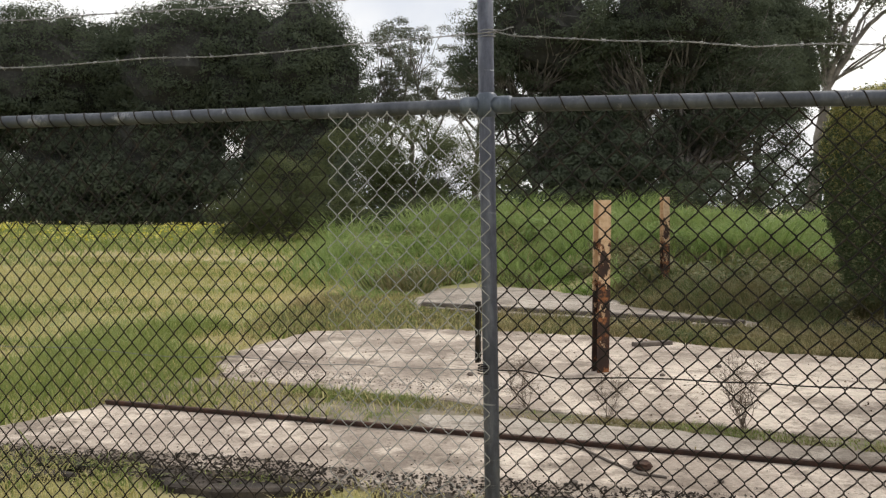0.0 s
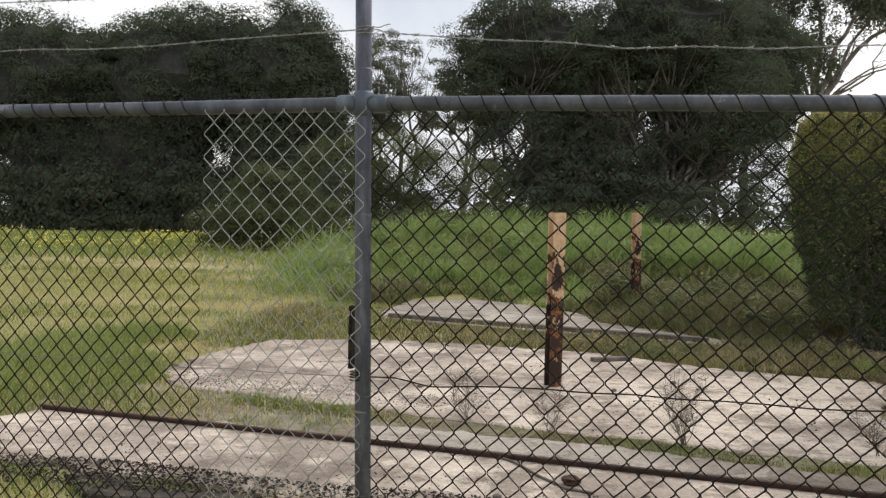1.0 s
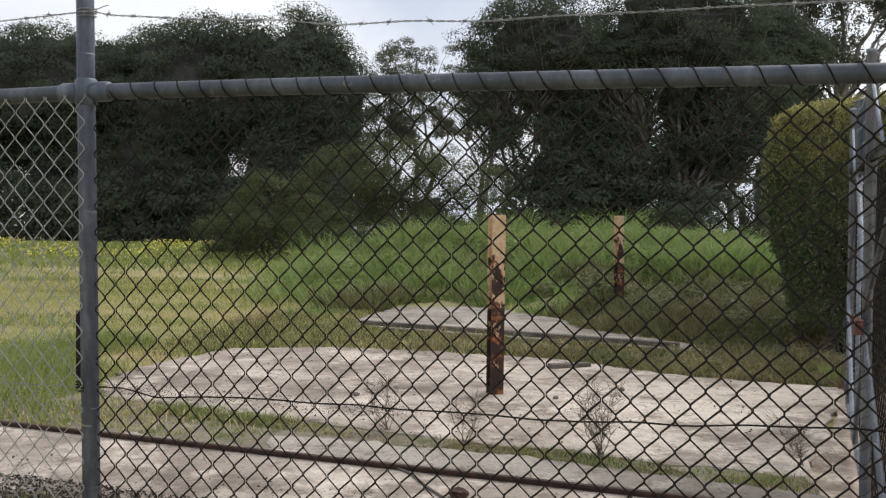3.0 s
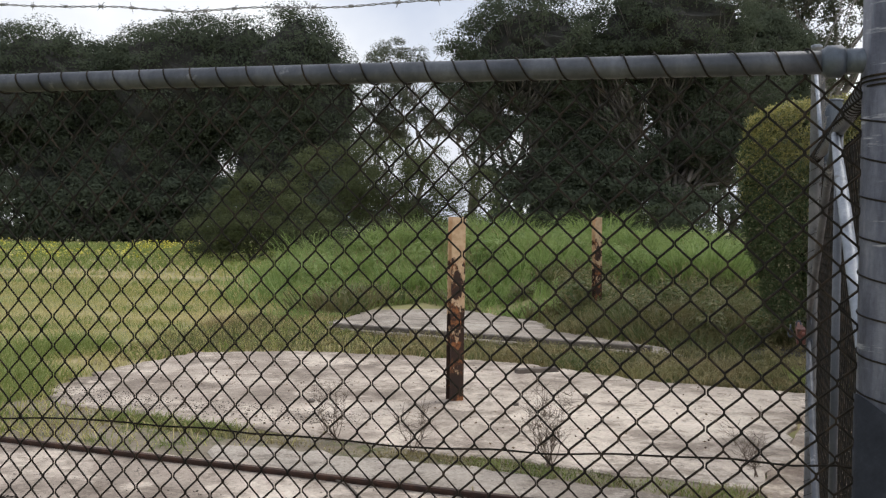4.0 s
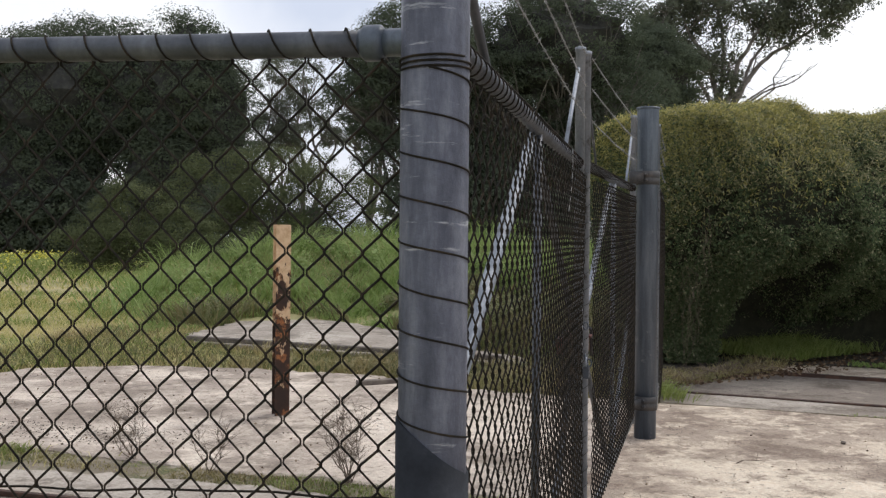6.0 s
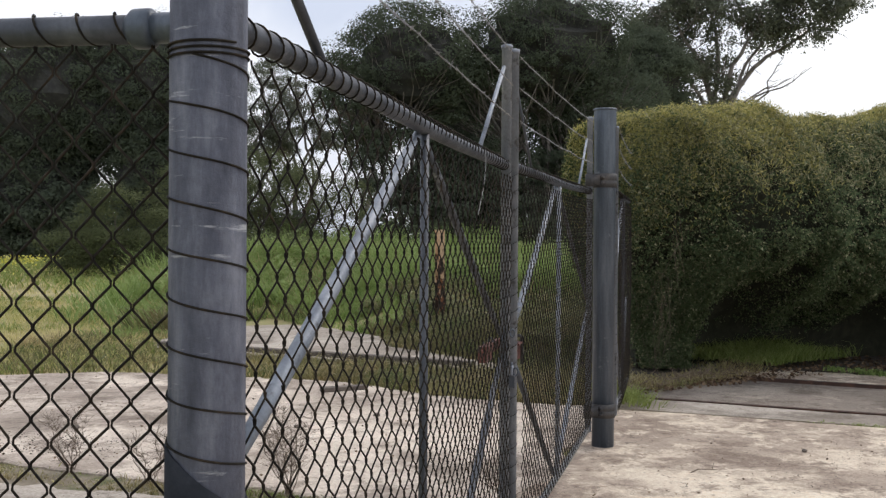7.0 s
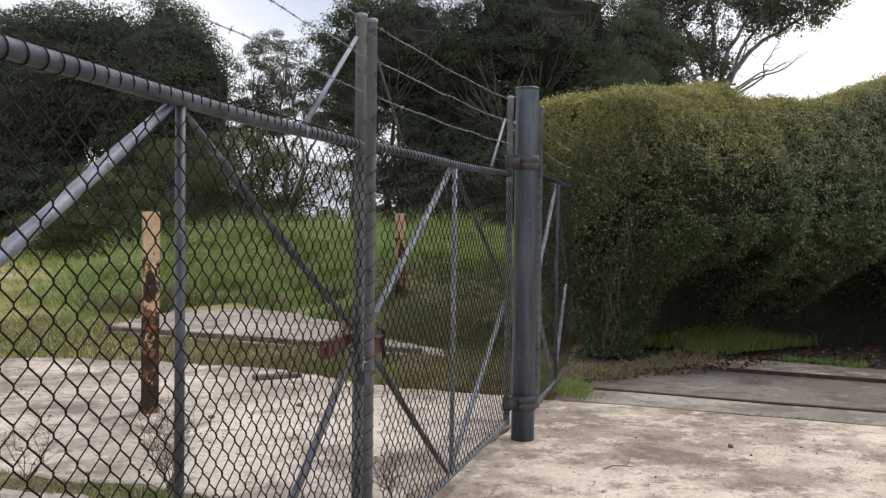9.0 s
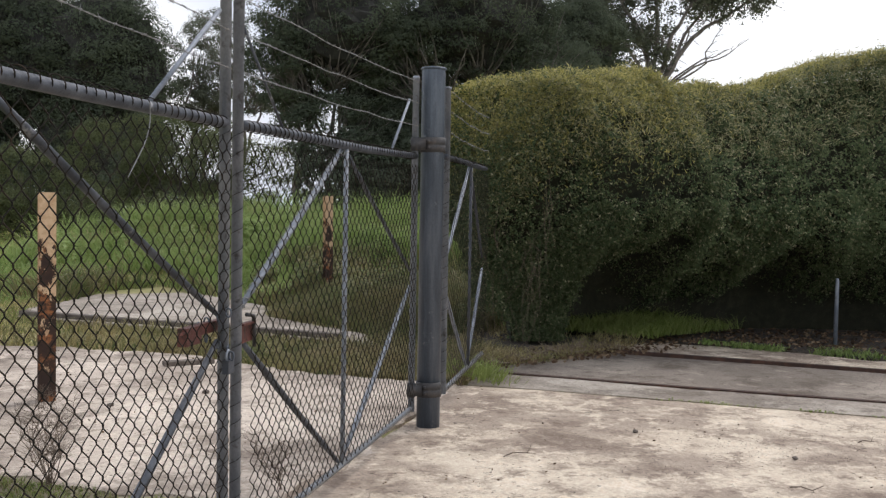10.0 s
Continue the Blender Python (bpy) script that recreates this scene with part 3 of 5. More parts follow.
chain_mesh(-0.53, 0.035, 0.03, TOP - 0.015, 0.0017, 0.0, -0.032, seed=4, knot=(0.02, 1.79)).make("chain_link_mesh", WIRE_SILVER, fence, "bright patch of newer bare galvanised mesh")
g = Geo()
for a, b, ph in ((-2.7, -0.56, 0.4), (0.09, FEN - 0.12, 1.3)):
    g.tube(helix((a, 0, rail_z(a)), (b, 0, rail_z(b)), 0.0235, 0.068, 14, ph), 0.0019, 5)
g.make("lacing_wire", WIRE_BLACK, fence, "black wire laced round the rail")
Geo().tube(sag(-2.72, 1.03, 0, 1.01, 0.012, 60, 0.006, 0.004, 5), 0.0013, 5).make("tension_wire", WIRE_BARB, fence)
g = Geo().tube(sag(0, 1.005, FEN - 0.05, 1.035, 0.012, 60, 0.006, 0.004, 6), 0.0022, 5)
g.tube(helix((0, 0, 1.0), (0, 0, 1.03), 0.0255, 0.008, 14), 0.0018, 5)
g.make("tension_wire", WIRE_BLACK, fence)
barbed(np.concatenate([sag(-2.75, 2.02, 0, 2.016, 0.032, 40, -0.02, 0.006, 7), sag(0.03, 2.018, FEN, 1.93, 0.042, 40, -0.02, 0.006, 8)])).make("barbed_wire", WIRE_BARB, fence)
barbed(np.concatenate([sag(-2.75, 2.16, 0, 2.155, 0.013, 40, -0.02, 0.006, 9), sag(0.03, 2.155, FEN, 2.13, 0.02, 40, -0.02, 0.006, 10)])).make("barbed_wire", WIRE_BARB, fence)
for z in (2.016, 2.155):
    g = Geo().tube(helix((0, 0, z - 0.012), (0, 0, z + 0.012), 0.0255, 0.009, 12), 0.0016, 4)
    g.tube(sag(0.02, z, 0.085, z + 0.012, -0.006, 8, -0.02, 0.004, 3), 0.0014, 4)
    g.make("tie_wire", WIRE_BARB, fence)

Geo().box((-0.036, 0.004, 1.03), (-0.024, 0.03, 1.215)).make("tie_strip", WIRE_BLACK, fence, "dark flat strip tied beside the post", False)

# ---- thick corner post ----
corner = thing("corner_post", 2.635, 2.29, 0, 0, "thick grey galvanised pipe post spiralled with black lacing wire", "post")
Geo().turned([(0, -0.05), (0.055, -0.05), (0.055, 1.2), (0.055, 2.44), (0.05, 2.45), (0, 2.46)], (0, 0), 48).make("pipe", GALV_POST, corner)
ang = np.arange(48) * 2 * np.pi / 48
ring = np.stack([0.0590 * np.cos(ang), 0.0590 * np.sin(ang)], 1)
g = Geo().add(np.concatenate([np.c_[ring, np.full(48, -0.04)], np.c_[ring, 1.13 - 0.75 * ring[:, 0]], np.c_[ring * 0.94, 1.13 - 0.75 * ring[:, 0]]]), [[r * 48 + k, r * 48 + (k + 1) % 48, r * 48 + 48 + (k + 1) % 48, r * 48 + 48 + k] for r in (0, 1) for k in range(48)])
g.make("sleeve", GALV_SLEEVE, corner, "dark coated sleeve with a slanting edge")
g = Geo().tube(helix((0, 0, 1.1), (0, 0, 1.725), 0.0565, 0.0701, 28, 5.52, -1), 0.0018, 5)
g.tube(helix((0, 0, 1.725), (0, 0, 1.745), 0.057, 0.0085, 28, 0.3), 0.0019, 5)
g.make("lacing_wire", WIRE_BLACK, corner)

# ---- gate ----
SPAN1 = math.hypot(3.272 - 2.635, 4.96 - 2.29)
GATE1 = math.degrees(math.atan2(4.96 - 2.29, 3.272 - 2.635))
SPAN2 = math.hypot(4.085 - 3.307, 7.72 - 5.02)
GATE2 = math.degrees(math.atan2(7.72 - 5.02, 4.085 - 3.307))


def braces(parent, x0, xm, x1, ztop, zmid, zlow, r, materials, name="brace"):
    """Four pipes in a diamond from the head of the middle upright to the sides and down to its foot."""
    ends = [((xm - 0.03, ztop), (x0, zmid + 0.05)), ((xm + 0.03, ztop), (x1, zmid + 0.05)), ((x1, zmid - 0.05), (xm + 0.03, zlow)), ((x0, zmid - 0.05), (xm - 0.03, zlow))]
    for ((ax, az), (bx, bz)), rad, m in zip(ends, r, materials):
        t = np.linspace(0, 1, 6)
        pts = np.stack([ax + (bx - ax) * t, np.full(6, 0.014), az + (bz - az) * t - 0.008 * np.sin(np.pi * t)], 1)
        flat = np.array([0.7, 1, 1, 1, 1, 0.7]) * rad
        Geo().tube(pts, flat, 16).make(name, m, parent)


def capped_stile(x, r, z0, z1, parent, material):
    g = Geo().turned([(0, z0), (r, z0), (r, z1 - 0.02), (r * 1.14, z1 - 0.02), (r * 1.14, z1 - 0.004), (r * 0.7, z1), (0, z1)], (x, 0), 24)
    return g.make("stile", material, parent)


def panel(name, x, y, turn, span, z0, z1, label, stiles, xm, rads, mats, foot=0.07, meshes=(0.03, 0.03), seed=20, wire=0.0022, bright=False):
    p = thing(name, x, y, 0, turn, label, "gate", "gate leaves")
    slope = (z1 - z0) / span
    g = Geo().tube([(s, 0, z0 + slope * s + 0.006 * math.sin(2.3 * s + 1) - 0.004) for s in np.linspace(0.03, span - 0.01, 30)], 0.0205, 24)
    g.make("top_rail", GALV, p)
    Geo().tube([(s, 0, foot + 0.004 * math.sin(3 * s)) for s in np.linspace(0.04, span - 0.02, 24)], 0.0125, 16).make("bottom_rail", GALV_PALE, p)
    for sx, sr, sz in stiles:
        capped_stile(sx, sr, foot - 0.02, sz, p, GALV_PALE)
    Geo().tube([(xm, 0, foot), (xm + 0.004, 0, 0.9), (xm, 0, z0 + slope * xm - 0.015)], 0.0125, 16).make("middle_upright", GALV_PALE if bright else GALV, p)
    if bright:
        top = z0 + slope * xm - 0.03
        g = Geo().tube(helix((xm, 0, foot), (xm, 0, top), 0.0145, 0.037, 12), 0.0019, 5)
        for (ax, az), (bx, bz) in (((xm - 0.03, top), (0.05, 1.08)), ((span - 0.03, 0.98), (xm + 0.03, foot + 0.02))):
            g.tube(helix((ax, 0.014, az), (bx, 0.014, bz), 0.0165, 0.05, 12, 0.5), 0.0018, 5)
        g.make("bright_lacing", WIRE_SILVER, p, "bare silver wire laced round the bracing")
    braces(p, 0.05, xm, span - 0.03, z0 + slope * xm - 0.03, 1.03, foot + 0.02, rads, mats)
    chain_mesh(meshes[0], span - meshes[1], foot - 0.01, z0 - 0.02, wire, slope, -0.028, seed=seed, wide=0.0755, high=0.0738, knot=(1.512, 1.0693)).make("chain_link_mesh", WIRE_BLACK, p, "black coated chain link mesh")
    g = Geo().tube(helix((0.06, 0, z0 + slope * 0.06), (span - 0.03, 0, z1), 0.0235, 0.052, 14, 0.7), 0.002, 5)
    Geo().tube(helix((0.06, 0, foot), (span - 0.03, 0, foot), 0.017, 0.0377, 12, 0.2), 0.0024, 5).make("bottom_lacing", WIRE_SILVER, p, "pale wire laced round the bottom rail")
    for sx, sr, sz in stiles:
        g.tube(helix((sx, 0, foot), (sx, 0, z0), sr + 0.0015, 0.0738, 16, 1.0), 0.0011, 4)
    g.make("lacing_wire", WIRE_BLACK, p, "black wire laced round the pipes")
    return p


leaf1 = panel("metal_gate", 2.635, 2.29, GATE1, SPAN1, 1.79, 1.80, "grey pipe gate panel with black mesh and diamond bracing", [(SPAN1 - 0.004, 0.0215, 2.315)], 1.30, (0.0165, 0.0135, 0.0145, 0.014), (GALV_PALE, GALV, GALV, GALV), meshes=(0.06, 0.02), seed=21)
leaf2 = panel("metal_gate", 3.307, 5.02, GATE2, SPAN2, 1.80, 1.85, "grey pipe gate leaf with black mesh hung on the round post", [(0.006, 0.0215, 2.31), (SPAN2, 0.022, 2.385)], 1.335, (0.0145, 0.0125, 0.0145, 0.0145), (GALV_PALE, GALV, GALV_PALE, GALV), foot=0.145, seed=22, bright=True)
SPAN3 = 1.95
leaf3 = panel("metal_gate", 4.30, 7.90, GATE2 + 1.5, SPAN3, 1.86, 1.88, "grey pipe fence panel running into the hedge", [(0.06, 0.0225, 2.35)], 1.15, (0.0145, 0.0125, 0.0145, 0.0145), (GALV_PALE, GALV, GALV_PALE, GALV_PALE), foot=0.22, seed=23, wire=0.0013)


def strut(parent, x0, z0, x1, z1, material, r=0.0105):
    Geo().tube([(x0, 0.005, z0), (x1, 0.005, z1)], r, 12).make("barb_strut", material, parent)


strut(leaf1, 0.49, 1.81, 0.03, 2.115, GALV)
strut(leaf1, SPAN1 - 0.60, 1.81, SPAN1 - 0.05, 2.21, GALV_PALE, 0.0085)
strut(leaf2, 0.48, 1.82, 0.03, 2.21, GALV, 0.006)
strut(leaf2, SPAN2 - 0.57, 1.86, SPAN2 - 0.15, 2.21, GALV_PALE, 0.0085)
for n, (za, zb, zc) in enumerate(((2.02, 2.0, 2.05), (2.16, 2.14, 2.2), (2.29, 2.275, 2.34))):
    barbed(sag(0.04, za, SPAN1, zb, 0.01, 40, -0.026, 0.005, 30 + n)).make("barbed_wire", WIRE_BARB, leaf1)
    barbed(sag(0, zb, SPAN2, zc, 0.015, 40, -0.026, 0.005, 40 + n)).make("barbed_wire", WIRE_BARB, leaf2)
    barbed(sag(0.06, zc - 0.02, SPAN3, zc - 0.02, 0.02, 40, -0.026, 0.005, 50 + n)).make("barbed_wire", WIRE_BARB, leaf3)
g = Geo().tube([(SPAN1 - 0.665 - 0.12 * t * t + 0.012 * math.sin(5 * t), -0.03, 1.80 - 0.235 * t) for t in np.linspace(0, 1, 14)], 0.0018, 5)
g.make("loose_wire", WIRE_BARB, leaf1, "loose end of wire hanging from the rail")

# latch between the two leaves
g = Geo().box((SPAN1 - 0.25, 0.035, 0.985), (SPAN1 - 0.12, 0.07, 1.05)).box((SPAN1 - 0.13, 0.04, 1.01), (SPAN1 + 0.13, 0.065, 1.05)).box((SPAN1 - 0.29, 0.04, 1.03), (SPAN1 - 0.23, 0.05, 1.038))
g.make("latch_bar", RED_PAINT, leaf1, "faded red sliding latch bar", False)
g = Geo().box((SPAN1 + 0.095, -0.034, 0.955), (SPAN1 + 0.225, -0.024, 1.03)).box((SPAN1 + 0.08, -0.05, 1.025), (SPAN1 + 0.21, -0.024, 1.033))
g.make("keeper_plate", RED_PAINT, leaf1, "faded red keeper plate", False)
Geo().tube([(SPAN1 + 0.205, -0.045, 0.93), (SPAN1 + 0.20, -0.045, 1.0), (SPAN1 + 0.19, -0.045, 1.055), (SPAN1 + 0.13, -0.04, 1.065)], 0.008, 10).make("drop_bolt", IRON, leaf1, "dark bent iron bolt")


def chain_link(k, x, y, z, parent):
    ang = np.linspace(0, 2 * np.pi, 13)
    flat = np.stack([0.010 * np.cos(ang), 0 * ang, 0.017 * np.sin(ang)], 1)
    Geo().tube((flat if k % 2 else flat[:, [1, 0, 2]]) + [x, y, z], 0.0035, 6).make("chain_link", GALV_DARK, parent)


for k in range(9):
    chain_link(k, SPAN1 - 0.06 + 0.035 * math.sin(k * 0.35), 0.02 - 0.075 * math.cos(k * 0.7), 0.93 + 0.02 * k, leaf1)
lock = Geo().box((SPAN1 - 0.085, -0.055, 0.865), (SPAN1 - 0.03, -0.03, 0.915)).make("padlock", GALV, leaf1, "grey metal padlock", False)
Geo().tube([(SPAN1 - 0.075, -0.042, 0.91), (SPAN1 - 0.074, -0.042, 0.94), (SPAN1 - 0.058, -0.042, 0.953), (SPAN1 - 0.042, -0.042, 0.94), (SPAN1 - 0.041, -0.042, 0.91)], 0.0045, 8).make("shackle", GALV_PALE, lock)

# ---- round gate post ----
gate_post = thing("gate_post", 4.205, 7.79, 0, 0, "thick round dark grey steel gate post on concrete", "post")
Geo().turned([(0, -0.04), (0.080, -0.04), (0.080, 2.435), (0.080, 2.437)], (0, 0), 48).make("pipe", GALV_DARK, gate_post)
Geo().turned([(0, 2.436), (0.083, 2.436), (0.087, 2.44), (0.087, 2.447), (0.083, 2.452), (0, 2.456)], (0, 0), 48).make("cap", GALV_DARK, gate_post)
for z in (1.93, 0.27):
    hinge = Geo().turned([(0.081, z - 0.05), (0.088, z - 0.05), (0.088, z - 0.004), (0.084, z), (0.088, z + 0.004), (0.088, z + 0.05), (0.081, z + 0.05)], (0, 0), 40)
    hinge.box((-0.15, -0.095, z - 0.035), (-0.05, -0.055, z + 0.035))
    hinge.turned([(0, z - 0.045), (0.031, z - 0.045), (0.031, z + 0.045), (0, z + 0.045)], (-0.12, -0.07), 20)
    strap = hinge.make("hinge_strap", IRON, gate_post, "dark bolted iron hinge strap")
    for dz in (-0.02, 0.02):
        Geo().tube([(-0.03, -0.105, z + dz), (-0.03, -0.08, z + dz)], 0.011, 6).make("bolt", IRON, strap)

# ---- steel on the slabs ----
rail = thing("steel_rail", 0, 0, 0, 0, "long rusty steel rail lying along the concrete", "rail")
a, b = Vector((-2.5, 6.86, 0.0)), Vector((3.16, 5.22, 0.0))
turn = Matrix.Translation(a) @ Matrix.Rotation(math.atan2(b.y - a.y, b.x - a.x), 4, "Z")
length = (b - a).length
Geo().box((0, -0.034, 0.002), (length, 0.034, 0.011), turn).make("rail_foot", RUST, rail, "", False)
Geo().box((0, -0.006, 0.010), (length, 0.006, 0.034), turn).make("rail_web", RUST, rail, "", False)
Geo().box((0, -0.018, 0.032), (length, 0.018, 0.046), turn).make("rail_head", RUST, rail, "", False)


def steel_post(x, y, z, h, turn, lean, label):
    p = thing("steel_post", x, y, z, turn, label, "post", "rusty steel posts")
    p.matrix_world = pose(x, y, z, lean, 0, turn)
    g = Geo()
    for y0, y1 in ((-0.055, -0.043), (0.043, 0.055)):
        g.box((-0.06, y0, -0.1), (0.06, y1, h))
    g.box((-0.005, -0.043, -0.1), (0.005, 0.043, h - 0.002))
    g.make("steel_section", PEELING, p, "", False)
    return p


steel_post(1.375, 8.60, 0.0, 1.575, 24, 0.6, "upright steel section with cream paint flaking off rust")
steel_post(3.085, 15.72, 0.12, 1.57, 28, -1.2, "distant steel section with cream paint and rust in grass")
def plank(x0, y0, x1, y1, z, w, h, label, material=TIMBER):
    d = math.hypot(x1 - x0, y1 - y0)
    p = thing("timber_beam", x0, y0, z, math.degrees(math.atan2(y1 - y0, x1 - x0)), label, "timber beam")
    bm = bmesh.new()
    bmesh.ops.create_cube(bm, size=1, matrix=Matrix.Translation((d / 2, 0, h / 2)) @ Matrix.Diagonal((d, w, h, 1)))
    bmesh.ops.bevel(bm, geom=bm.edges[:], offset=min(w, h) * 0.12, segments=1, affect="EDGES")
    me = bpy.data.meshes.new("beam")
    bm.to_mesh(me)
    bm.free()
    me.materials.append(material)
    ob = new("beam", me)
    ob.parent = p


plank(-0.75, 13.9, 3.45, 11.87, 0.055, 0.11, 0.06, "long dark weathered timber lying along the old slab")
plank(1.88, 10.2, 2.3, 10.4, 0.012, 0.10, 0.045, "short dark timber offcut lying on concrete")


hose = thing("hose", 0, 0, 0, 0, "thin grey hose lying curved on the concrete", "hose")
bend = np.array([(0.55, 6.02), (0.82, 5.97), (0.99, 5.78), (1.14, 5.46), (1.28, 5.22), (1.42, 5.15)])
k = np.linspace(0, 5, 30)
Geo().tube(np.stack([np.interp(k, range(6), bend[:, 0]), np.interp(k, range(6), bend[:, 1]), np.full(30, 0.020)], 1), 0.008, 8).make("tubing", TIMBER, hose)


def stone(x, y, r, seed, material, label):
    rng = np.random.default_rng(seed)
    bm = bmesh.new()
    bmesh.ops.create_icosphere(bm, subdivisions=2, radius=r)
    for v in bm.verts:
        v.co *= 1 + rng.normal(0, 0.12)
        v.co.z *= 0.6
    me = bpy.data.meshes.new("stone")
    bm.to_mesh(me)
    bm.free()
    me.materials.append(material)
    ob = new("stone", me)
    ob.location = (x, y, 0.012 + r * 0.45)
    tagged(ob, label, "stone", "loose stones")


stone(1.31, 5.33, 0.055, 1, RUST, "brown clod lying on the concrete")
for n, (sx, sy, sr) in enumerate(((2.05, 4.75, 0.03), (0.9, 5.0, 0.025), (1.7, 5.1, 0.02), (2.6, 4.6, 0.035), (0.2, 8.3, 0.03), (1.9, 8.4, 0.025), (2.5, 8.9, 0.03), (5.6, 7.6, 0.02), (6.4, 6.9, 0.018))):
    stone(sx, sy, sr, 10 + n, TIMBER, "small dark stone on weathered concrete")


# ---- leaves, grass and trees ----
def leaf_cards(centres, size, rng, flat=0.0, slender=0.45, hang=0.0):
    """A pointed four-cornered leaf at each centre, turned at random."""
    n = len(centres)
    d = rng.normal(0, 1, (n, 3))
    d[:, 2] = d[:, 2] * (1 - flat) - hang
    d /= np.linalg.norm(d, axis=1)[:, None]
    w = np.cross(d, rng.normal(0, 1, (n, 3)))
    w /= np.linalg.norm(w, axis=1)[:, None] + 1e-9
    s = np.asarray(size) * rng.uniform(0.6, 1.35, n)
    d, w = d * s[:, None], w * (s * slender)[:, None]
    v = np.stack([centres - d * 0.5, centres + w * 0.5 - d * 0.08, centres + d * 0.5, centres - w * 0.5 - d * 0.08], 1).reshape(-1, 3)
    return v, np.arange(4 * n).reshape(-1, 4)


def leaf_chips(centres, size, rng, hang=0.0, slender=0.36):
    """A three-cornered leaf at each centre, turned at random."""
    n = len(centres)
    d = rng.normal(0, 1, (n, 3)) - [0, 0, hang]
    d /= np.linalg.norm(d, axis=1)[:, None]
    w = np.cross(d, rng.normal(0, 1, (n, 3)))
    w /= np.linalg.norm(w, axis=1)[:, None] + 1e-9
    s = size * rng.uniform(0.6, 1.35, n)
    d, w = d * s[:, None], w * (s * slender)[:, None]
    v = np.stack([centres - d * 0.5 + w, centres - d * 0.5 - w, centres + d * 0.5], 1).reshape(-1, 3)
    i = np.arange(3 * n).reshape(-1, 3)
    return v, np.c_[i, i[:, 2]]


def leaf_facing(centres, normals, size, rng, slender=0.72):
    """A three-cornered leaf at each centre that faces roughly along its normal."""
    n = len(centres)
    u = np.cross(normals, rng.normal(0, 1, (n, 3)))
    u /= np.linalg.norm(u, axis=1)[:, None] + 1e-9
    w = np.cross(normals, u)
    w /= np.linalg.norm(w, axis=1)[:, None] + 1e-9
    s = size * rng.uniform(0.6, 1.35, n)
    u, w = u * s[:, None], w * (s * slender / 2)[:, None]
    v = np.stack([centres - u * 0.5 + w, centres - u * 0.5 - w, centres + u * 0.5], 1).reshape(-1, 3)
    i = np.arange(3 * n).reshape(-1, 3)
    return v, np.c_[i, i[:, 2]]


def blades(x, y, z, height, width, rng, lean=0.35, out=None):
    """Grass blades: a narrow bent strip that ends in a point."""
    n = len(x)
    ang, bend = rng.uniform(0, 2 * np.pi, n), rng.normal(0, lean, n)
    h, w = height * rng.uniform(0.5, 1.3, n), width * rng.uniform(0.7, 1.3, n)
    if out is not None:
        ang, far = np.arctan2(out[1], out[0]) + rng.normal(0, 0.5, n), np.hypot(*out)
        bend, h = np.abs(bend) * 0.6 + 0.5 * far, h * out[2] / (1 + 0.35 * far * far)
    face = rng.uniform(0, 2 * np.pi, n)
    wx, wy = np.cos(face) * w / 2, np.sin(face) * w / 2
    bx, by = np.cos(ang) * bend * h, np.sin(ang) * bend * h
    v = np.stack([
        np.stack([x - wx, y - wy, z - 0.01 + 0 * h], 1), np.stack([x + wx, y + wy, z - 0.01 + 0 * h], 1),
        np.stack([x + 0.35 * bx + wx * 0.8, y + 0.35 * by + wy * 0.8, z + 0.58 * h], 1), np.stack([x + 0.35 * bx - wx * 0.8, y + 0.35 * by - wy * 0.8, z + 0.58 * h], 1),
        np.stack([x + bx, y + by, z + h * (1 - 0.35 * np.minimum(1, bend**2))], 1)], 1).reshape(-1, 3)
    i = np.arange(n)[:, None] * 5
    return v, np.concatenate([i + [0, 1, 2, 3], i + [3, 2, 4, 4]])


def clumpy(n, x0, x1, y0, y1, rng, tuft=0.12, per=14):
    k = max(1, n // per)
    cx, cy = rng.uniform(x0, x1, k), rng.uniform(y0, y1, k)
    pick = rng.integers(0, k, n)
    return cx[pick] + rng.normal(0, tuft, n), cy[pick] + rng.normal(0, tuft, n)


def unpaved(x, y, keep=0.0, rng=None):
    free = np.ones(len(x), bool)
    for poly in PAVED:
        free &= ~inside(poly, x, y)
    return free


def grass(name, n, box, height, width, material, label, seed, where=None, tuft=0.12, lean=0.35, per=14):
    rng = np.random.default_rng(seed)
    k = max(1, n // per)
    pick = rng.integers(0, k, n)
    big = rng.uniform(0.6, 1.5, k)[pick]
    ox, oy = rng.normal(0, 1, n), rng.normal(0, 1, n)
    x, y = rng.uniform(box[0], box[1], k)[pick] + ox * tuft * big, rng.uniform(box[2], box[3], k)[pick] + oy * tuft * big
    ok = unpaved(x, y) if name not in ("post_grass", "hedge_grass") else np.ones(len(x), bool)
    if where:
        ok &= where(x, y, rng)
    x, y = x[ok], y[ok]
    v, f = blades(x, y, rise(x, y) + (0.11 if name in ("hedge_grass", "post_grass") else 0.0), height(x, y) if callable(height) else height, width, rng, lean, (ox[ok], oy[ok], 0.75 + 0.4 * big[ok]))
    tagged(Geo().add(v, f).make(name, material, None, "", False), label, "grass", "", "stuff")


def patchy(x, y, s, seed):
    """Smooth patches between 0 and 1."""
    r = np.random.default_rng(seed)
    out = np.zeros(len(x))
    for _ in range(5):
        a, p = r.normal(0, s, 2), r.uniform(0, 6.3)
        out += np.sin(a[0] * x + a[1] * y + p)
    return 0.5 + out / 6


def left_field(x, y, rng):
    return x < -0.5 + 0.12 * (y - 8) + rng.normal(0, 0.8, len(x))


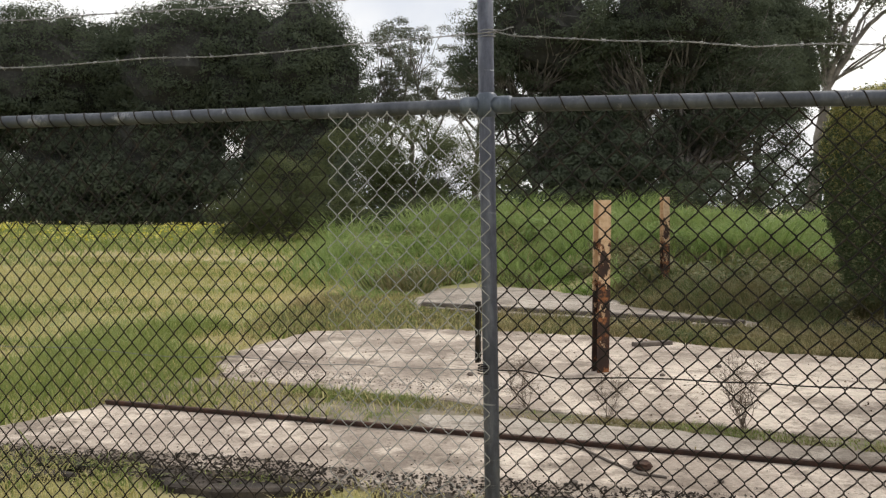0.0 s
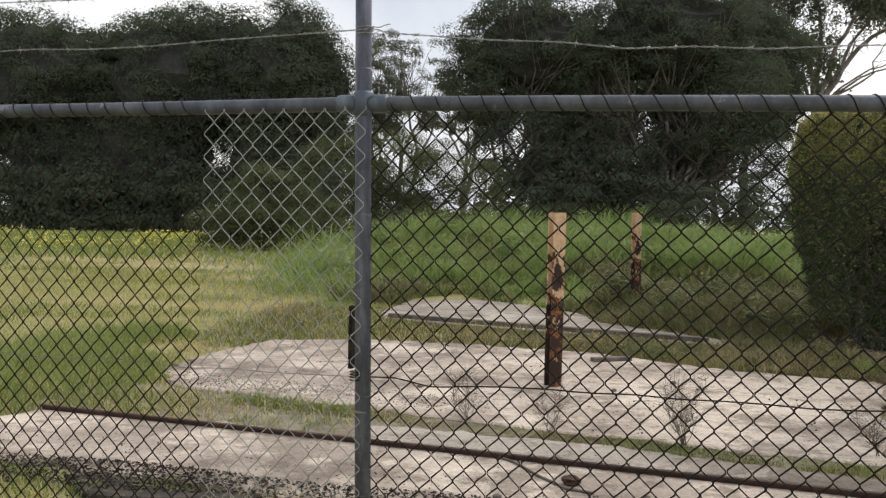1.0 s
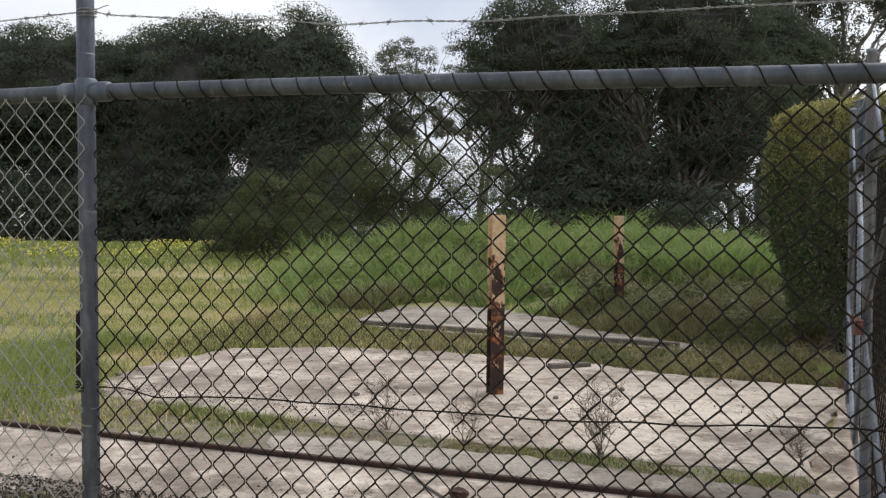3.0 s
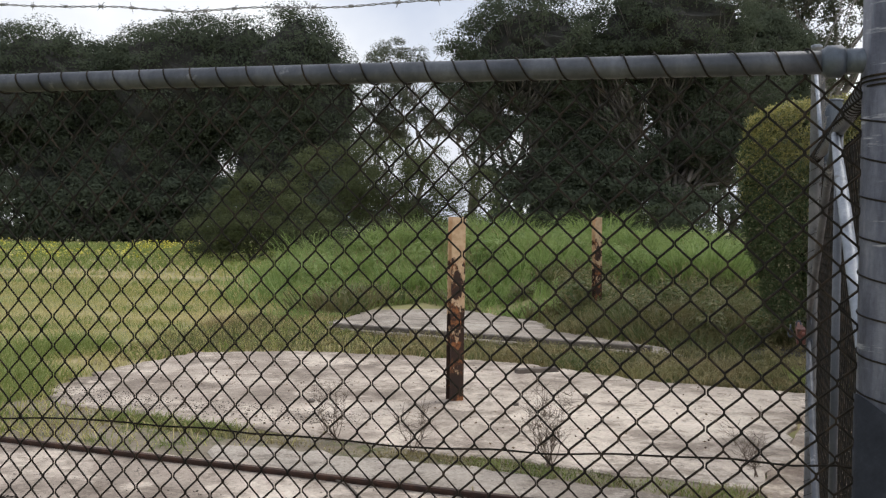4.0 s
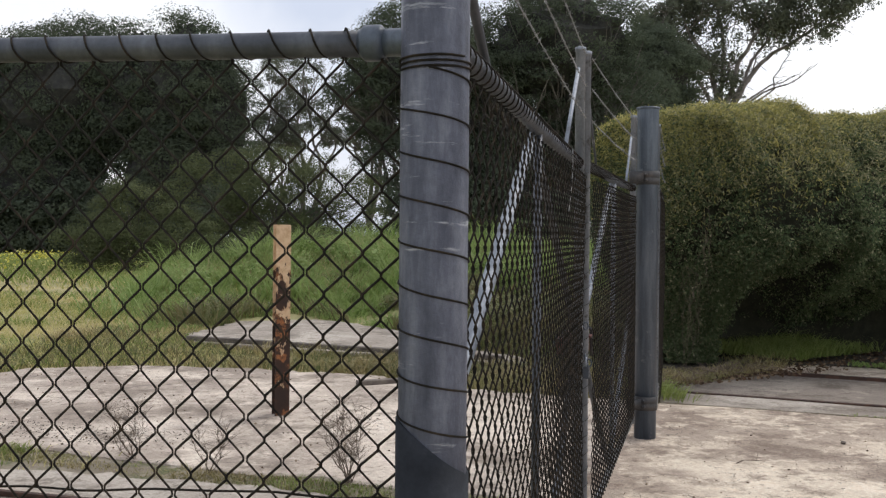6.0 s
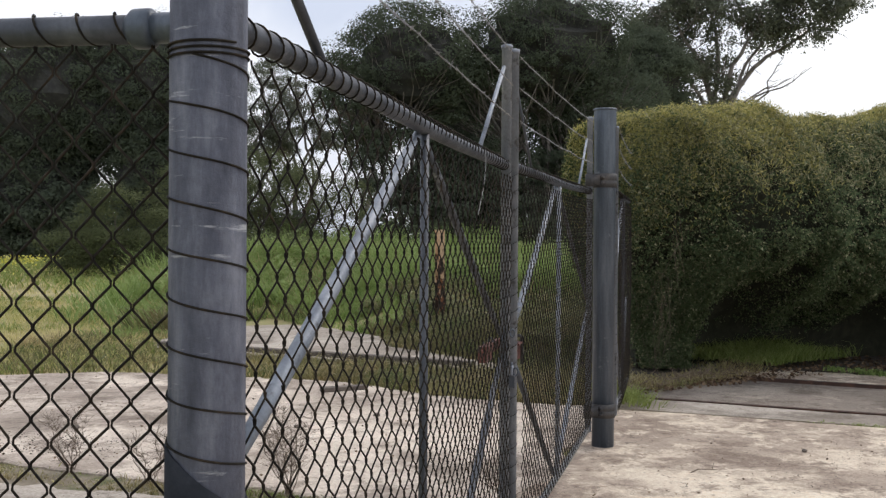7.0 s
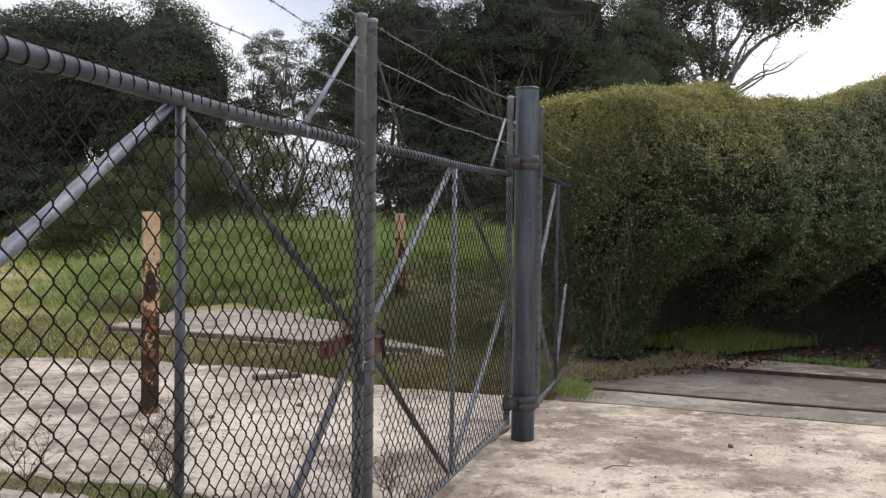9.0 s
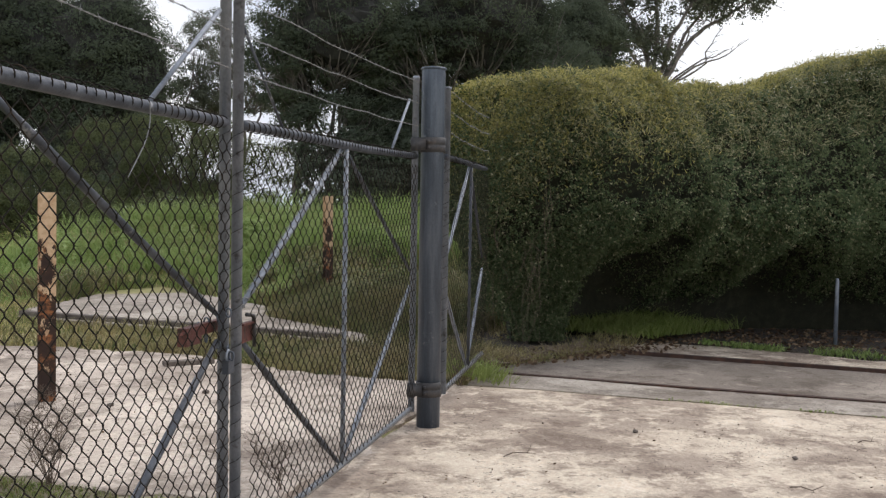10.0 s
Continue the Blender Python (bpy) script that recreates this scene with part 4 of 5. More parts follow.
# short mixed turf of the open field, and its taller green patches
grass("field_grass", 80000, (-13, 1.5, 6.5, 22), 0.13, 0.010, GRASS_FIELD, "short mixed green and straw field grass", 1, lambda x, y, r: left_field(x, y, r) & (x > -2.5 - 0.55 * (y - 3)), 0.2, 0.9)
grass("field_grass", 30000, (-32, 2, 20, 52), 0.2, 0.036, GRASS_FIELD, "distant mixed green and straw field grass", 2, left_field, 0.5, 0.9)
grass("green_grass", 50000, (-9, 0, 5.5, 13), lambda x, y: 0.17 + 0.17 * smooth_step(0.5, 0.8, patchy(x, y, 0.8, 3)), 0.009, GRASS_GREEN, "green tufts of field grass", 3, lambda x, y, r: (patchy(x, y, 0.8, 3) > 0.54) & (r.uniform(0, 1, len(x)) < 0.35 + patchy(x, y, 2.4, 31)) & (x < -1.9 - 0.25 * np.maximum(0, 7.5 - y) + r.normal(0, 0.3, len(x))), 0.12, 0.6)
grass("green_grass", 34000, (-14, -0.5, 10.5, 25), lambda x, y: 0.12 + 0.12 * patchy(x, y * 2.2, 0.5, 23), 0.014, GRASS_GREEN, "green streaks of grass across the field", 15, lambda x, y, r: left_field(x, y, r) & (patchy(x * 0.6, y * 1.8, 0.8, 23) > 0.5), 0.24, 0.8, 30)
grass("green_grass", 28000, (-30, 0, 26, 48), 0.35, 0.035, GRASS_GREEN, "far green grass at the field edge", 12, left_field, 0.6, 0.7)
grass("field_grass", 36000, (-5, 1.2, 2.9, 6.3), 0.10, 0.007, GRASS_FIELD, "sparse grass below the fence", 4, lambda x, y, r: (patchy(x, y, 1.9, 8) > 0.36) & (y < 4.85 - 0.2 * x + r.normal(0, 0.1, len(x))), 0.10, 0.6, 26)
grass("green_grass", 9000, (-4, 1.2, 3.6, 5.6), 0.10, 0.008, GRASS_GREEN, "green tufts in front of the near slab", 19, lambda x, y, r: (patchy(x, y, 2.4, 28) > 0.52) & (y < 4.95 - 0.2 * x + r.normal(0, 0.08, len(x))), 0.08, 0.6, 40)
# lush tall grass on the bank
grass("tall_grass", 66000, (-5, 14, 15.5, 30), lambda x, y: 0.20 + 0.32 * smooth_step(16, 22, y) + 0.75 * np.clip(patchy(x, y, 1.3, 5), 0, 1.2) ** 2 + 0.25 * smooth_step(22, 25, y) * np.clip(patchy(x, y, 3.0, 6), 0, 1), 0.022, GRASS_BANK, "lush tall green grass on the bank", 5, lambda x, y, r: (x > -4.5 + 0.1 * (30 - y) + r.normal(0, 0.7, len(x))) & (y > 18.2 - 0.35 * np.clip(x - 1.5, 0, 5) + r.normal(0, 0.5, len(x))), 0.27, 0.8, 130)
grass("tall_grass", 9000, (-2.2, 3.2, 15.4, 18.8), lambda x, y: 0.14 + 0.14 * patchy(x, y, 1.6, 87), 0.016, GRASS_BANK, "green grass at the edge of the sunken slab", 26, None, 0.16, 0.7, 60)
# Thickest in the dark band; the weed colour holds part of its shade.
grass("rank_grass", 96000, (-2.6, 6.5, 10.6, 18.5), lambda x, y: 0.10 + 0.16 * patchy(x, y, 0.9, 6) + 0.30 * smooth_step(2.2, 3.6, x - 0.2 * (15 - y)) * smooth_step(12.2, 13.6, y) * (0.5 + 0.7 * patchy(x, y, 1.8, 64)), 0.012, GRASS_WEED, "rank weeds and grass behind the slabs, coloured darker for shade", 6, lambda x, y, r: (patchy(x, y, 1.1, 7) > 0.33) & (r.uniform(0, 1, len(x)) < 0.22 + 0.78 * smooth_step(0.8, 2.6, x)), 0.16, 0.5, 40)
grass("dry_grass", 30000, (-2.8, 6.5, 10.2, 16.5), lambda x, y: 0.08 + 0.20 * np.clip(patchy(x, y, 1.8, 9), 0, 1) ** 1.5, 0.008, GRASS_DRY, "straw-coloured grass along the slab edge", 7, lambda x, y, r: r.uniform(0, 1, len(x)) < 1 - 0.15 * smooth_step(3.5, 5.5, x), 0.08, 0.5, 45)
grass("dry_grass", 9000, (2.9, 6.0, 9.3, 11.0), lambda x, y: 0.06 + 0.16 * np.clip(patchy(x, y, 2.0, 19), 0, 1), 0.008, GRASS_DRY, "dry tufts crowding the far corner of the slab", 24, None, 0.07, 0.5, 40)
grass("rank_grass", 12000, (2.9, 6.0, 9.4, 11.2), lambda x, y: 0.06 + 0.14 * np.clip(patchy(x, y, 2.0, 20), 0, 1), 0.010, GRASS_WEED, "dark weeds crowding the far corner of the slab", 25, None, 0.09, 0.6, 40)
grass("dry_grass", 9000, (-2.6, 3.4, 5.9, 8.3), lambda x, y: 0.05 + 0.08 * patchy(x, y, 1.7, 10), 0.006, GRASS_DRY, "low dry grass in the joint between slabs", 8, lambda x, y, r: patchy(x, y, 2.2, 11) > 0.42, 0.07, 0.9)
grass("joint_grass", 6000, (-2.4, 3.4, 5.7, 7.6), 0.075, 0.006, GRASS_GREEN, "green weeds growing in the slab joint", 9, lambda x, y, r: patchy(x, y, 2.6, 12) > 0.63, 0.06, 0.5)
JOINT = ((-1.0, 7.48), (0.28, 6.98), (1.36, 6.56), (2.52, 6.16), (3.3, 5.86))
for n, (count, stuff, label) in enumerate(((26000, GRASS_GREEN, "green weeds along the edge of the wide slab"), (30000, GRASS_DRY, "dry tufts along the edge of the wide slab"), (26000, GRASS_WEED, "dark low weeds along the edge of the wide slab"))):
    grass("joint_grass", count, (-1.2, 3.3, 5.6, 7.7), lambda x, y: 0.03 + 0.09 * patchy(x, y, 2.0, 50 + n), 0.006, stuff, label, 60 + n, lambda x, y, r: (np.abs(y - np.interp(x, *zip(*JOINT))) < 0.16) & (patchy(x, y, 2.2, 70 + n) > 0.4), 0.06, 0.6, 18)
grass("hedge_grass", 22000, (5.6, 9.4, 10.9, 13.3), lambda x, y: 0.05 + 0.34 * np.clip(patchy(x, y, 2.0, 13), 0, 1) ** 1.5 + 0.06 * smooth_step(12, 12.6, y), 0.009, GRASS_GREEN, "green grass growing under the hedge", 10, lambda x, y, r: (y > 11.0 + 0.7 * (x - 5.6)) & (y > 11.95 - 0.45 * (x - 7.0)) & (y < 13.4 - 0.3 * np.abs(x - 7)) & (r.uniform(0, 1, len(x)) < 1.1 - 0.35 * np.abs(x - 6.9)), 0.1)
grass("hedge_grass", 30000, (5.6, 10.2, 10.4, 13.0), lambda x, y: 0.05 + 0.09 * patchy(x, y, 2.2, 83), 0.013, GRASS_BANK, "low broad weeds spreading over the concrete edge", 18, lambda x, y, r: (np.abs(y - (12.1 - 0.47 * (x - 7.0))) < 0.10 + 0.22 * patchy(x, y, 1.6, 84)) & (r.uniform(0, 1, len(x)) < 1.05 - 0.24 * np.maximum(0, x - 7.0)) & (patchy(x, y, 2.6, 85) > 0.55), 0.10, 0.9, 30)
grass("hedge_grass", 5000, (4.7, 6.6, 10.4, 12.2), 0.12, 0.008, GRASS_DRY, "dead stalks tangled at the hedge foot", 21, lambda x, y, r: np.abs(y - (10.55 + 0.8 * (x - 4.9))) < 0.35, 0.12, 1.2, 30)
grass("post_grass", 6000, (6.2, 9.0, 7.5, 8.75), 0.04, 0.010, GRASS_GREEN, "tufts of weed in the driveway joint", 22, lambda x, y, r: np.abs(y - (8.695 - 0.43 * (x - 6.25))) < 0.05, 0.05, 0.9, 60)
grass("post_grass", 650, (4.62, 4.85, 9.4, 9.85), 0.15, 0.008, GRASS_GREEN, "clump of grass at the foot of the gate", 11, lambda x, y, r: np.ones(len(x), bool), 0.1, 0.5)

grass("dry_stalks", 7000, (-4, 13, 17.5, 30), lambda x, y: 0.55 + 0.45 * patchy(x, y, 0.9, 15), 0.014, GRASS_DRY, "pale dry stalks standing among the tall grass", 13, lambda x, y, r: (patchy(x, y, 0.9, 16) > 0.45) & (x > -4 + 0.1 * (30 - y)), 0.25, 0.25, 20)
grass("bank_weeds", 22000, (-1.5, 12, 15.6, 21), lambda x, y: 0.35 + 0.4 * patchy(x, y, 0.8, 18), 0.03, GRASS_WEED, "broad weeds among the tall grass, coloured darker for shade", 14, lambda x, y, r: (patchy(x, y, 0.8, 17) > 0.5), 0.24, 0.5, 60)


def leafy_mounds(n, label, material, seed, box, each, size, radius):
    """Low rounded clumps of broad-leaved weeds."""
    rng = np.random.default_rng(seed)
    g = Geo()
    for _ in range(n):
        x, y = rng.uniform(box[0], box[1]), rng.uniform(box[2], box[3])
        r = rng.uniform(*radius)
        if not unpaved(np.array([x, x - 0.7, x]), np.array([y, y, y + 0.5])).all():
            continue
        d = rng.normal(0, 1, (each, 3))
        d[:, 2] = np.abs(d[:, 2])
        d /= np.linalg.norm(d, axis=1)[:, None]
        tall = rng.uniform(0.7, 1.5)
        p = np.array([x, y, float(rise(x, y)) + 0.05]) + d * [r, r, r * tall] * rng.uniform(0.55, 1.05, (each, 1))
        v, f = leaf_facing(p, d + [0, 0, 0.4] + rng.normal(0, 0.35, (each, 3)), size, rng, 0.7)
        g.add(v, f)
    tagged(g.make("leafy_weeds", material, None, "", False), label, "weeds", "", "stuff")


leafy_mounds(70, "rounded clumps of bright green weeds on the bank", GRASS_BANK, 101, (-3.5, 9, 19.5, 27), 420, 0.075, (0.25, 0.6))
leafy_mounds(60, "leafy weeds at the foot of the bank, coloured darker for shade", GRASS_WEED, 102, (1.8, 8, 13.2, 19), 380, 0.06, (0.18, 0.42))
leafy_mounds(14, "tall pale green weeds along the crest of the bank", LEAF_BUSH, 103, (-3.5, 0.5, 25, 28), 900, 0.08, (0.45, 0.8))
leafy_mounds(40, "small dry weeds beside the wide slab", GRASS_DRY, 104, (1.2, 5.5, 10.3, 12.6), 90, 0.03, (0.06, 0.15))
rng = np.random.default_rng(77)
x, y = clumpy(2300, -26, -8, 28, 38, rng, 0.6, 70)
v, f = leaf_cards(np.stack([x, y, rise(x, y) + rng.uniform(0.25, 0.5, len(x))], 1), 0.075, rng, 0.6, 1.0)
tagged(Geo().add(v, f).make("yellow_flowers", FLOWER, None, "", False), "drift of yellow flowers at the far field edge", "flowers", "", "stuff")


def limb(g, a, b, r0, r1, rng, wander=0.12, n=7):
    a, b = np.array(a, float), np.array(b, float)
    k = np.linspace(0, 1, n)
    p = a + (b - a) * k[:, None]
    off = np.cumsum(rng.normal(0, 1, (n, 3)), axis=0)
    off -= off[-1] * k[:, None]
    p += off * wander * np.linalg.norm(b - a) / n * np.sin(np.pi * k)[:, None]
    g.tube(p, r0 + (r1 - r0) * k, 7, caps=False)
    return p


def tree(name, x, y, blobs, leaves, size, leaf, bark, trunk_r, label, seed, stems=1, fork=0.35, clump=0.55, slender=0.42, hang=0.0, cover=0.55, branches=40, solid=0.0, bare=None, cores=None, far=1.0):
    """A tapered trunk that forks into limbs, and a crown of leaf clumps spread over the given masses (centre, radii)."""
    rng = np.random.default_rng(seed)
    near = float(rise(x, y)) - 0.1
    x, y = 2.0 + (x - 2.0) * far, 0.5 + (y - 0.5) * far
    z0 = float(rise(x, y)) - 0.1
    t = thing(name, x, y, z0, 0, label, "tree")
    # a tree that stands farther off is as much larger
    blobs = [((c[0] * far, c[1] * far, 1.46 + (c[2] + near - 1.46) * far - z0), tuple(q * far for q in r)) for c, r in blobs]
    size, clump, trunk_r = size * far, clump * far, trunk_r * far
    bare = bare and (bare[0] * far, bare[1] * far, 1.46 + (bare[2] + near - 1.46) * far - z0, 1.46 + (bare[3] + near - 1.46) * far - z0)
    total = sum(r[0] * r[1] * r[2] for _, r in blobs)
    cl, home = [], []
    for c, r in blobs:
        k = max(7, int(34 * cover / (clump / 0.55) ** 2 * (r[0] * r[1] * r[2]) ** 0.67))
        d = rng.normal(0, 1, (k, 3))
        d /= np.linalg.norm(d, axis=1)[:, None]
        rad = rng.uniform(0.3, 1.0, k) ** 0.22 * (0.93 if solid else 1.0)
        lump = 1 + 0.10 * np.sin(d[:, 0] * 5 + seed) * np.cos(d[:, 2] * 6 + seed) + rng.normal(0, 0.025, k)
        cl.append(np.array(c) + d * np.array(r) * (rad * lump)[:, None])
        home.append(d)
    cl, home = np.concatenate(cl), np.concatenate(home)
    if bare:
        # an open stretch of the crown where the limbs show
        shut = (np.abs(cl[:, 0] - bare[0]) > bare[1]) | (cl[:, 2] < bare[2]) | (cl[:, 2] > bare[3]) | (cl[:, 1] > 0.6 * far) | (rng.uniform(0, 1, len(cl)) < 0.22)
        cl, home = cl[shut], home[shut]
    cl[:, 2] = np.maximum(cl[:, 2], 0.4)
    leaves = int(leaves * 2.1)
    # the lobes that face the open field carry most of the leaves
    odds = np.where(home[:, 1] < 0.25, 1.0, 1.0 if bare else 0.45)
    pick = rng.choice(len(cl), leaves, p=odds / odds.sum())
    big = clump * rng.uniform(0.75, 1.4, len(cl))
    way = rng.normal(0, 1, (leaves, 3))
    way[:, 2] = np.where(rng.uniform(0, 1, leaves) < 0.7, np.abs(way[:, 2]), way[:, 2])
    way /= np.linalg.norm(way, axis=1)[:, None]
    pts = cl[pick] + way * (big[pick] * (0.55 + 0.5 * rng.uniform(0, 1, leaves) ** 0.5))[:, None] * np.array([1, 1, 0.62]) + rng.normal(0, 0.05 * far, (leaves, 3))
    face = 1.0 * way + 0.35 * home[pick] + [0, 0, 0.15] + rng.normal(0, 0.3, (leaves, 3))
    v, f = leaf_facing(pts, face, size * 0.39, rng, 0.85)
    Geo().add(v, f).make("crown", leaf, t, "", False)
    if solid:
        # added filler shells inside the crown, coloured as the shade between its lobes
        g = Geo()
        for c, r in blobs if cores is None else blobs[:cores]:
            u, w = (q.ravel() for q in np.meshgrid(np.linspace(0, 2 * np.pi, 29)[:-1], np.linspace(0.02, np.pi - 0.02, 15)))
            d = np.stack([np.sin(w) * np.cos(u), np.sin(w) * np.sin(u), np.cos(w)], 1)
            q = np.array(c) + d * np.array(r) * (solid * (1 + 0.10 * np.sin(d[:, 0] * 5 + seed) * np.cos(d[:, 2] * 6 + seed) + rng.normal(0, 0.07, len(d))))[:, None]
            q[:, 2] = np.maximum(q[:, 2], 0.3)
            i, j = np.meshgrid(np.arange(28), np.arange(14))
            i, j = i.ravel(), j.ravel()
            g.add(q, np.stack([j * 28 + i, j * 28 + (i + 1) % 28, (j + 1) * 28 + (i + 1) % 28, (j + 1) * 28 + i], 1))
        g.make("inner_shade", CROWN_SHADE, t, "dark filler shell coloured as the shade inside the crown", False)
    g = Geo()
    top = np.mean([c for c, _ in blobs], axis=0)
    forks = []
    for s in range(stems):
        foot = np.array([rng.normal(0, 0.25) * (stems > 1), rng.normal(0, 0.25) * (stems > 1), 0])
        mid = np.array([top[0] * 0.4 + rng.normal(0, 0.5), top[1] * 0.4 + rng.normal(0, 0.4), top[2] * (fork + rng.uniform(-0.08, 0.08))])
        p = limb(g, foot, mid, trunk_r / stems**0.5, trunk_r * 0.7 / stems**0.5, rng)
        forks.append(mid)
        for c, r in blobs:
            limb(g, mid, np.array(c) + rng.normal(0, 0.3, 3), trunk_r * 0.5 / stems**0.5, trunk_r * 0.16, rng, 0.25, 9)
    for k in rng.choice(len(cl), min(branches, len(cl)), replace=False):
        near = min(((np.array(c), r) for c, r in blobs), key=lambda b: np.linalg.norm(cl[k] - b[0]))[0]
        base = near * 0.6 + forks[int(rng.integers(0, len(forks)))] * 0.4
        limb(g, base, cl[k], trunk_r * 0.14, trunk_r * 0.03, rng, 0.3, 6)
    g.make("trunk", bark, t)
    return t


# dark trees along the far side of the field
D = "dense dark evergreen tree at the edge of the field"
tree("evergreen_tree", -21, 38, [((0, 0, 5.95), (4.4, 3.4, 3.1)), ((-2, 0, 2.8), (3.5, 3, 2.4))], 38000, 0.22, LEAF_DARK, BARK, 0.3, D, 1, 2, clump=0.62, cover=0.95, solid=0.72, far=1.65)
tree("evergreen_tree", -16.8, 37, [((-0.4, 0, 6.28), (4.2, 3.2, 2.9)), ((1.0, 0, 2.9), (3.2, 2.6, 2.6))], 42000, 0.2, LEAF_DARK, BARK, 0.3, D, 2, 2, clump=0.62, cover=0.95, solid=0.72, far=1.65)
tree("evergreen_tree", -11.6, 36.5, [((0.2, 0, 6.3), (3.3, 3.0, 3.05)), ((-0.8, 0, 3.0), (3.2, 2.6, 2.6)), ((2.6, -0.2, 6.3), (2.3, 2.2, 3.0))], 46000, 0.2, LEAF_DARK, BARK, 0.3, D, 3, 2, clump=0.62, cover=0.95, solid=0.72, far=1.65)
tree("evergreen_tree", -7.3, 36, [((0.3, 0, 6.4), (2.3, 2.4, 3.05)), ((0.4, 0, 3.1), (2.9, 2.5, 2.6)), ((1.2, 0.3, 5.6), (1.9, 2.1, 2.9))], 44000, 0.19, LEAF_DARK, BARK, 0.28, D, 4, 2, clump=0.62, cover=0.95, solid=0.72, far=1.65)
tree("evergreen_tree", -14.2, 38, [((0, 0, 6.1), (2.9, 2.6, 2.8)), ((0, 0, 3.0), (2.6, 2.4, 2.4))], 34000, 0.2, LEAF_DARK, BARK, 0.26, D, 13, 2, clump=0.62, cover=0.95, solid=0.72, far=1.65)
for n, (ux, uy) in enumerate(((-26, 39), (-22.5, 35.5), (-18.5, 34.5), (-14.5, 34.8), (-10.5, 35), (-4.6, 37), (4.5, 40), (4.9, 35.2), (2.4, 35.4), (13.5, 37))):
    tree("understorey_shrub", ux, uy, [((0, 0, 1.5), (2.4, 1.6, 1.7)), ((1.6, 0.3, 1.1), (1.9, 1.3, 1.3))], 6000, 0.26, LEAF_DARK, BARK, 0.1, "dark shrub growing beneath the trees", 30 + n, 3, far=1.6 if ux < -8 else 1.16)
tree("bushy_shrub", -7.0, 31.5, [((0, 0, 1.6), (1.4, 1.2, 1.25)), ((1.4, 0.3, 1.2), (1.3, 1.1, 1.0)), ((-1.3, 0.2, 1.0), (1.1, 1.0, 0.9))], 20000, 0.13, LEAF_BUSH, BARK, 0.1, "rounded olive green shrub under dark trees", 5, 3)
tree("bushy_shrub", -3.2, 34, [((0.2, 0, 2.4), (1.7, 1.5, 1.6)), ((1.6, 0.3, 2.0), (1.1, 1.2, 1.5)), ((-1.8, 0.2, 2.1), (1.7, 1.3, 1.6)), ((2.8, 0.3, 1.8), (0.9, 1.0, 1.4))], 28000, 0.14, LEAF_BUSH, BARK, 0.1, "dark shrub below the gap in the trees", 6, 3)
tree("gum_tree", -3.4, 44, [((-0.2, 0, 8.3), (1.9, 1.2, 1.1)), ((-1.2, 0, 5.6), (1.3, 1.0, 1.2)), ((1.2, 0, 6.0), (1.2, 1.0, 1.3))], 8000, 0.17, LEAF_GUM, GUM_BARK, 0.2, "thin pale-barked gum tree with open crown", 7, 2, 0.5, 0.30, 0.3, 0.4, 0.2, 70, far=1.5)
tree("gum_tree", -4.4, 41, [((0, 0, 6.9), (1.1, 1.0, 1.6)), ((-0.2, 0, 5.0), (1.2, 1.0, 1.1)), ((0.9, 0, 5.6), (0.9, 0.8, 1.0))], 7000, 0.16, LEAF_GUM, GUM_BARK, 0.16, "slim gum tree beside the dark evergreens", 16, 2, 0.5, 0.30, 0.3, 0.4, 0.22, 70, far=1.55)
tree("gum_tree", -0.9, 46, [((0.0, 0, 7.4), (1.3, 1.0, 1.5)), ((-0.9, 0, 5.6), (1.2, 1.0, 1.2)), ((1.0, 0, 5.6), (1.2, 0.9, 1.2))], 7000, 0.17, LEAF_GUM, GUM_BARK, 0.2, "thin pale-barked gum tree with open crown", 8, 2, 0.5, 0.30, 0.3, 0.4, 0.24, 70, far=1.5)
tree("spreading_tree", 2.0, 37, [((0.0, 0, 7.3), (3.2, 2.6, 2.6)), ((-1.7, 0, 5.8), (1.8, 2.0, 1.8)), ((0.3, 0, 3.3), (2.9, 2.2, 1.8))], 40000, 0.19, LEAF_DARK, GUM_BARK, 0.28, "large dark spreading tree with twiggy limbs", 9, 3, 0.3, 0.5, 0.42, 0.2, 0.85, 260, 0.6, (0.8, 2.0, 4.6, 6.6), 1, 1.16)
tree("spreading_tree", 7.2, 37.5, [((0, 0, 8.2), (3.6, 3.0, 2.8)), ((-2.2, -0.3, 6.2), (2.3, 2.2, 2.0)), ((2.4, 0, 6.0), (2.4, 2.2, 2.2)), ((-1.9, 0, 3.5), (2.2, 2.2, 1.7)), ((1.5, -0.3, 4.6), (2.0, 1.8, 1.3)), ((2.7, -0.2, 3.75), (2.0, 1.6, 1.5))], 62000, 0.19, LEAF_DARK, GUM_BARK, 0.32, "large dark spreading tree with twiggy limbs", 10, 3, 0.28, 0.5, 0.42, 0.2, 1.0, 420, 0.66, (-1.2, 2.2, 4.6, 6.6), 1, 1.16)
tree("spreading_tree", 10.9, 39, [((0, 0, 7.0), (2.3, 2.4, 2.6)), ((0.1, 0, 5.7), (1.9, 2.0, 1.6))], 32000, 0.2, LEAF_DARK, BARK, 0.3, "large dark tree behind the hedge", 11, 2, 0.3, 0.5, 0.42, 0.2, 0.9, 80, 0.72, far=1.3)

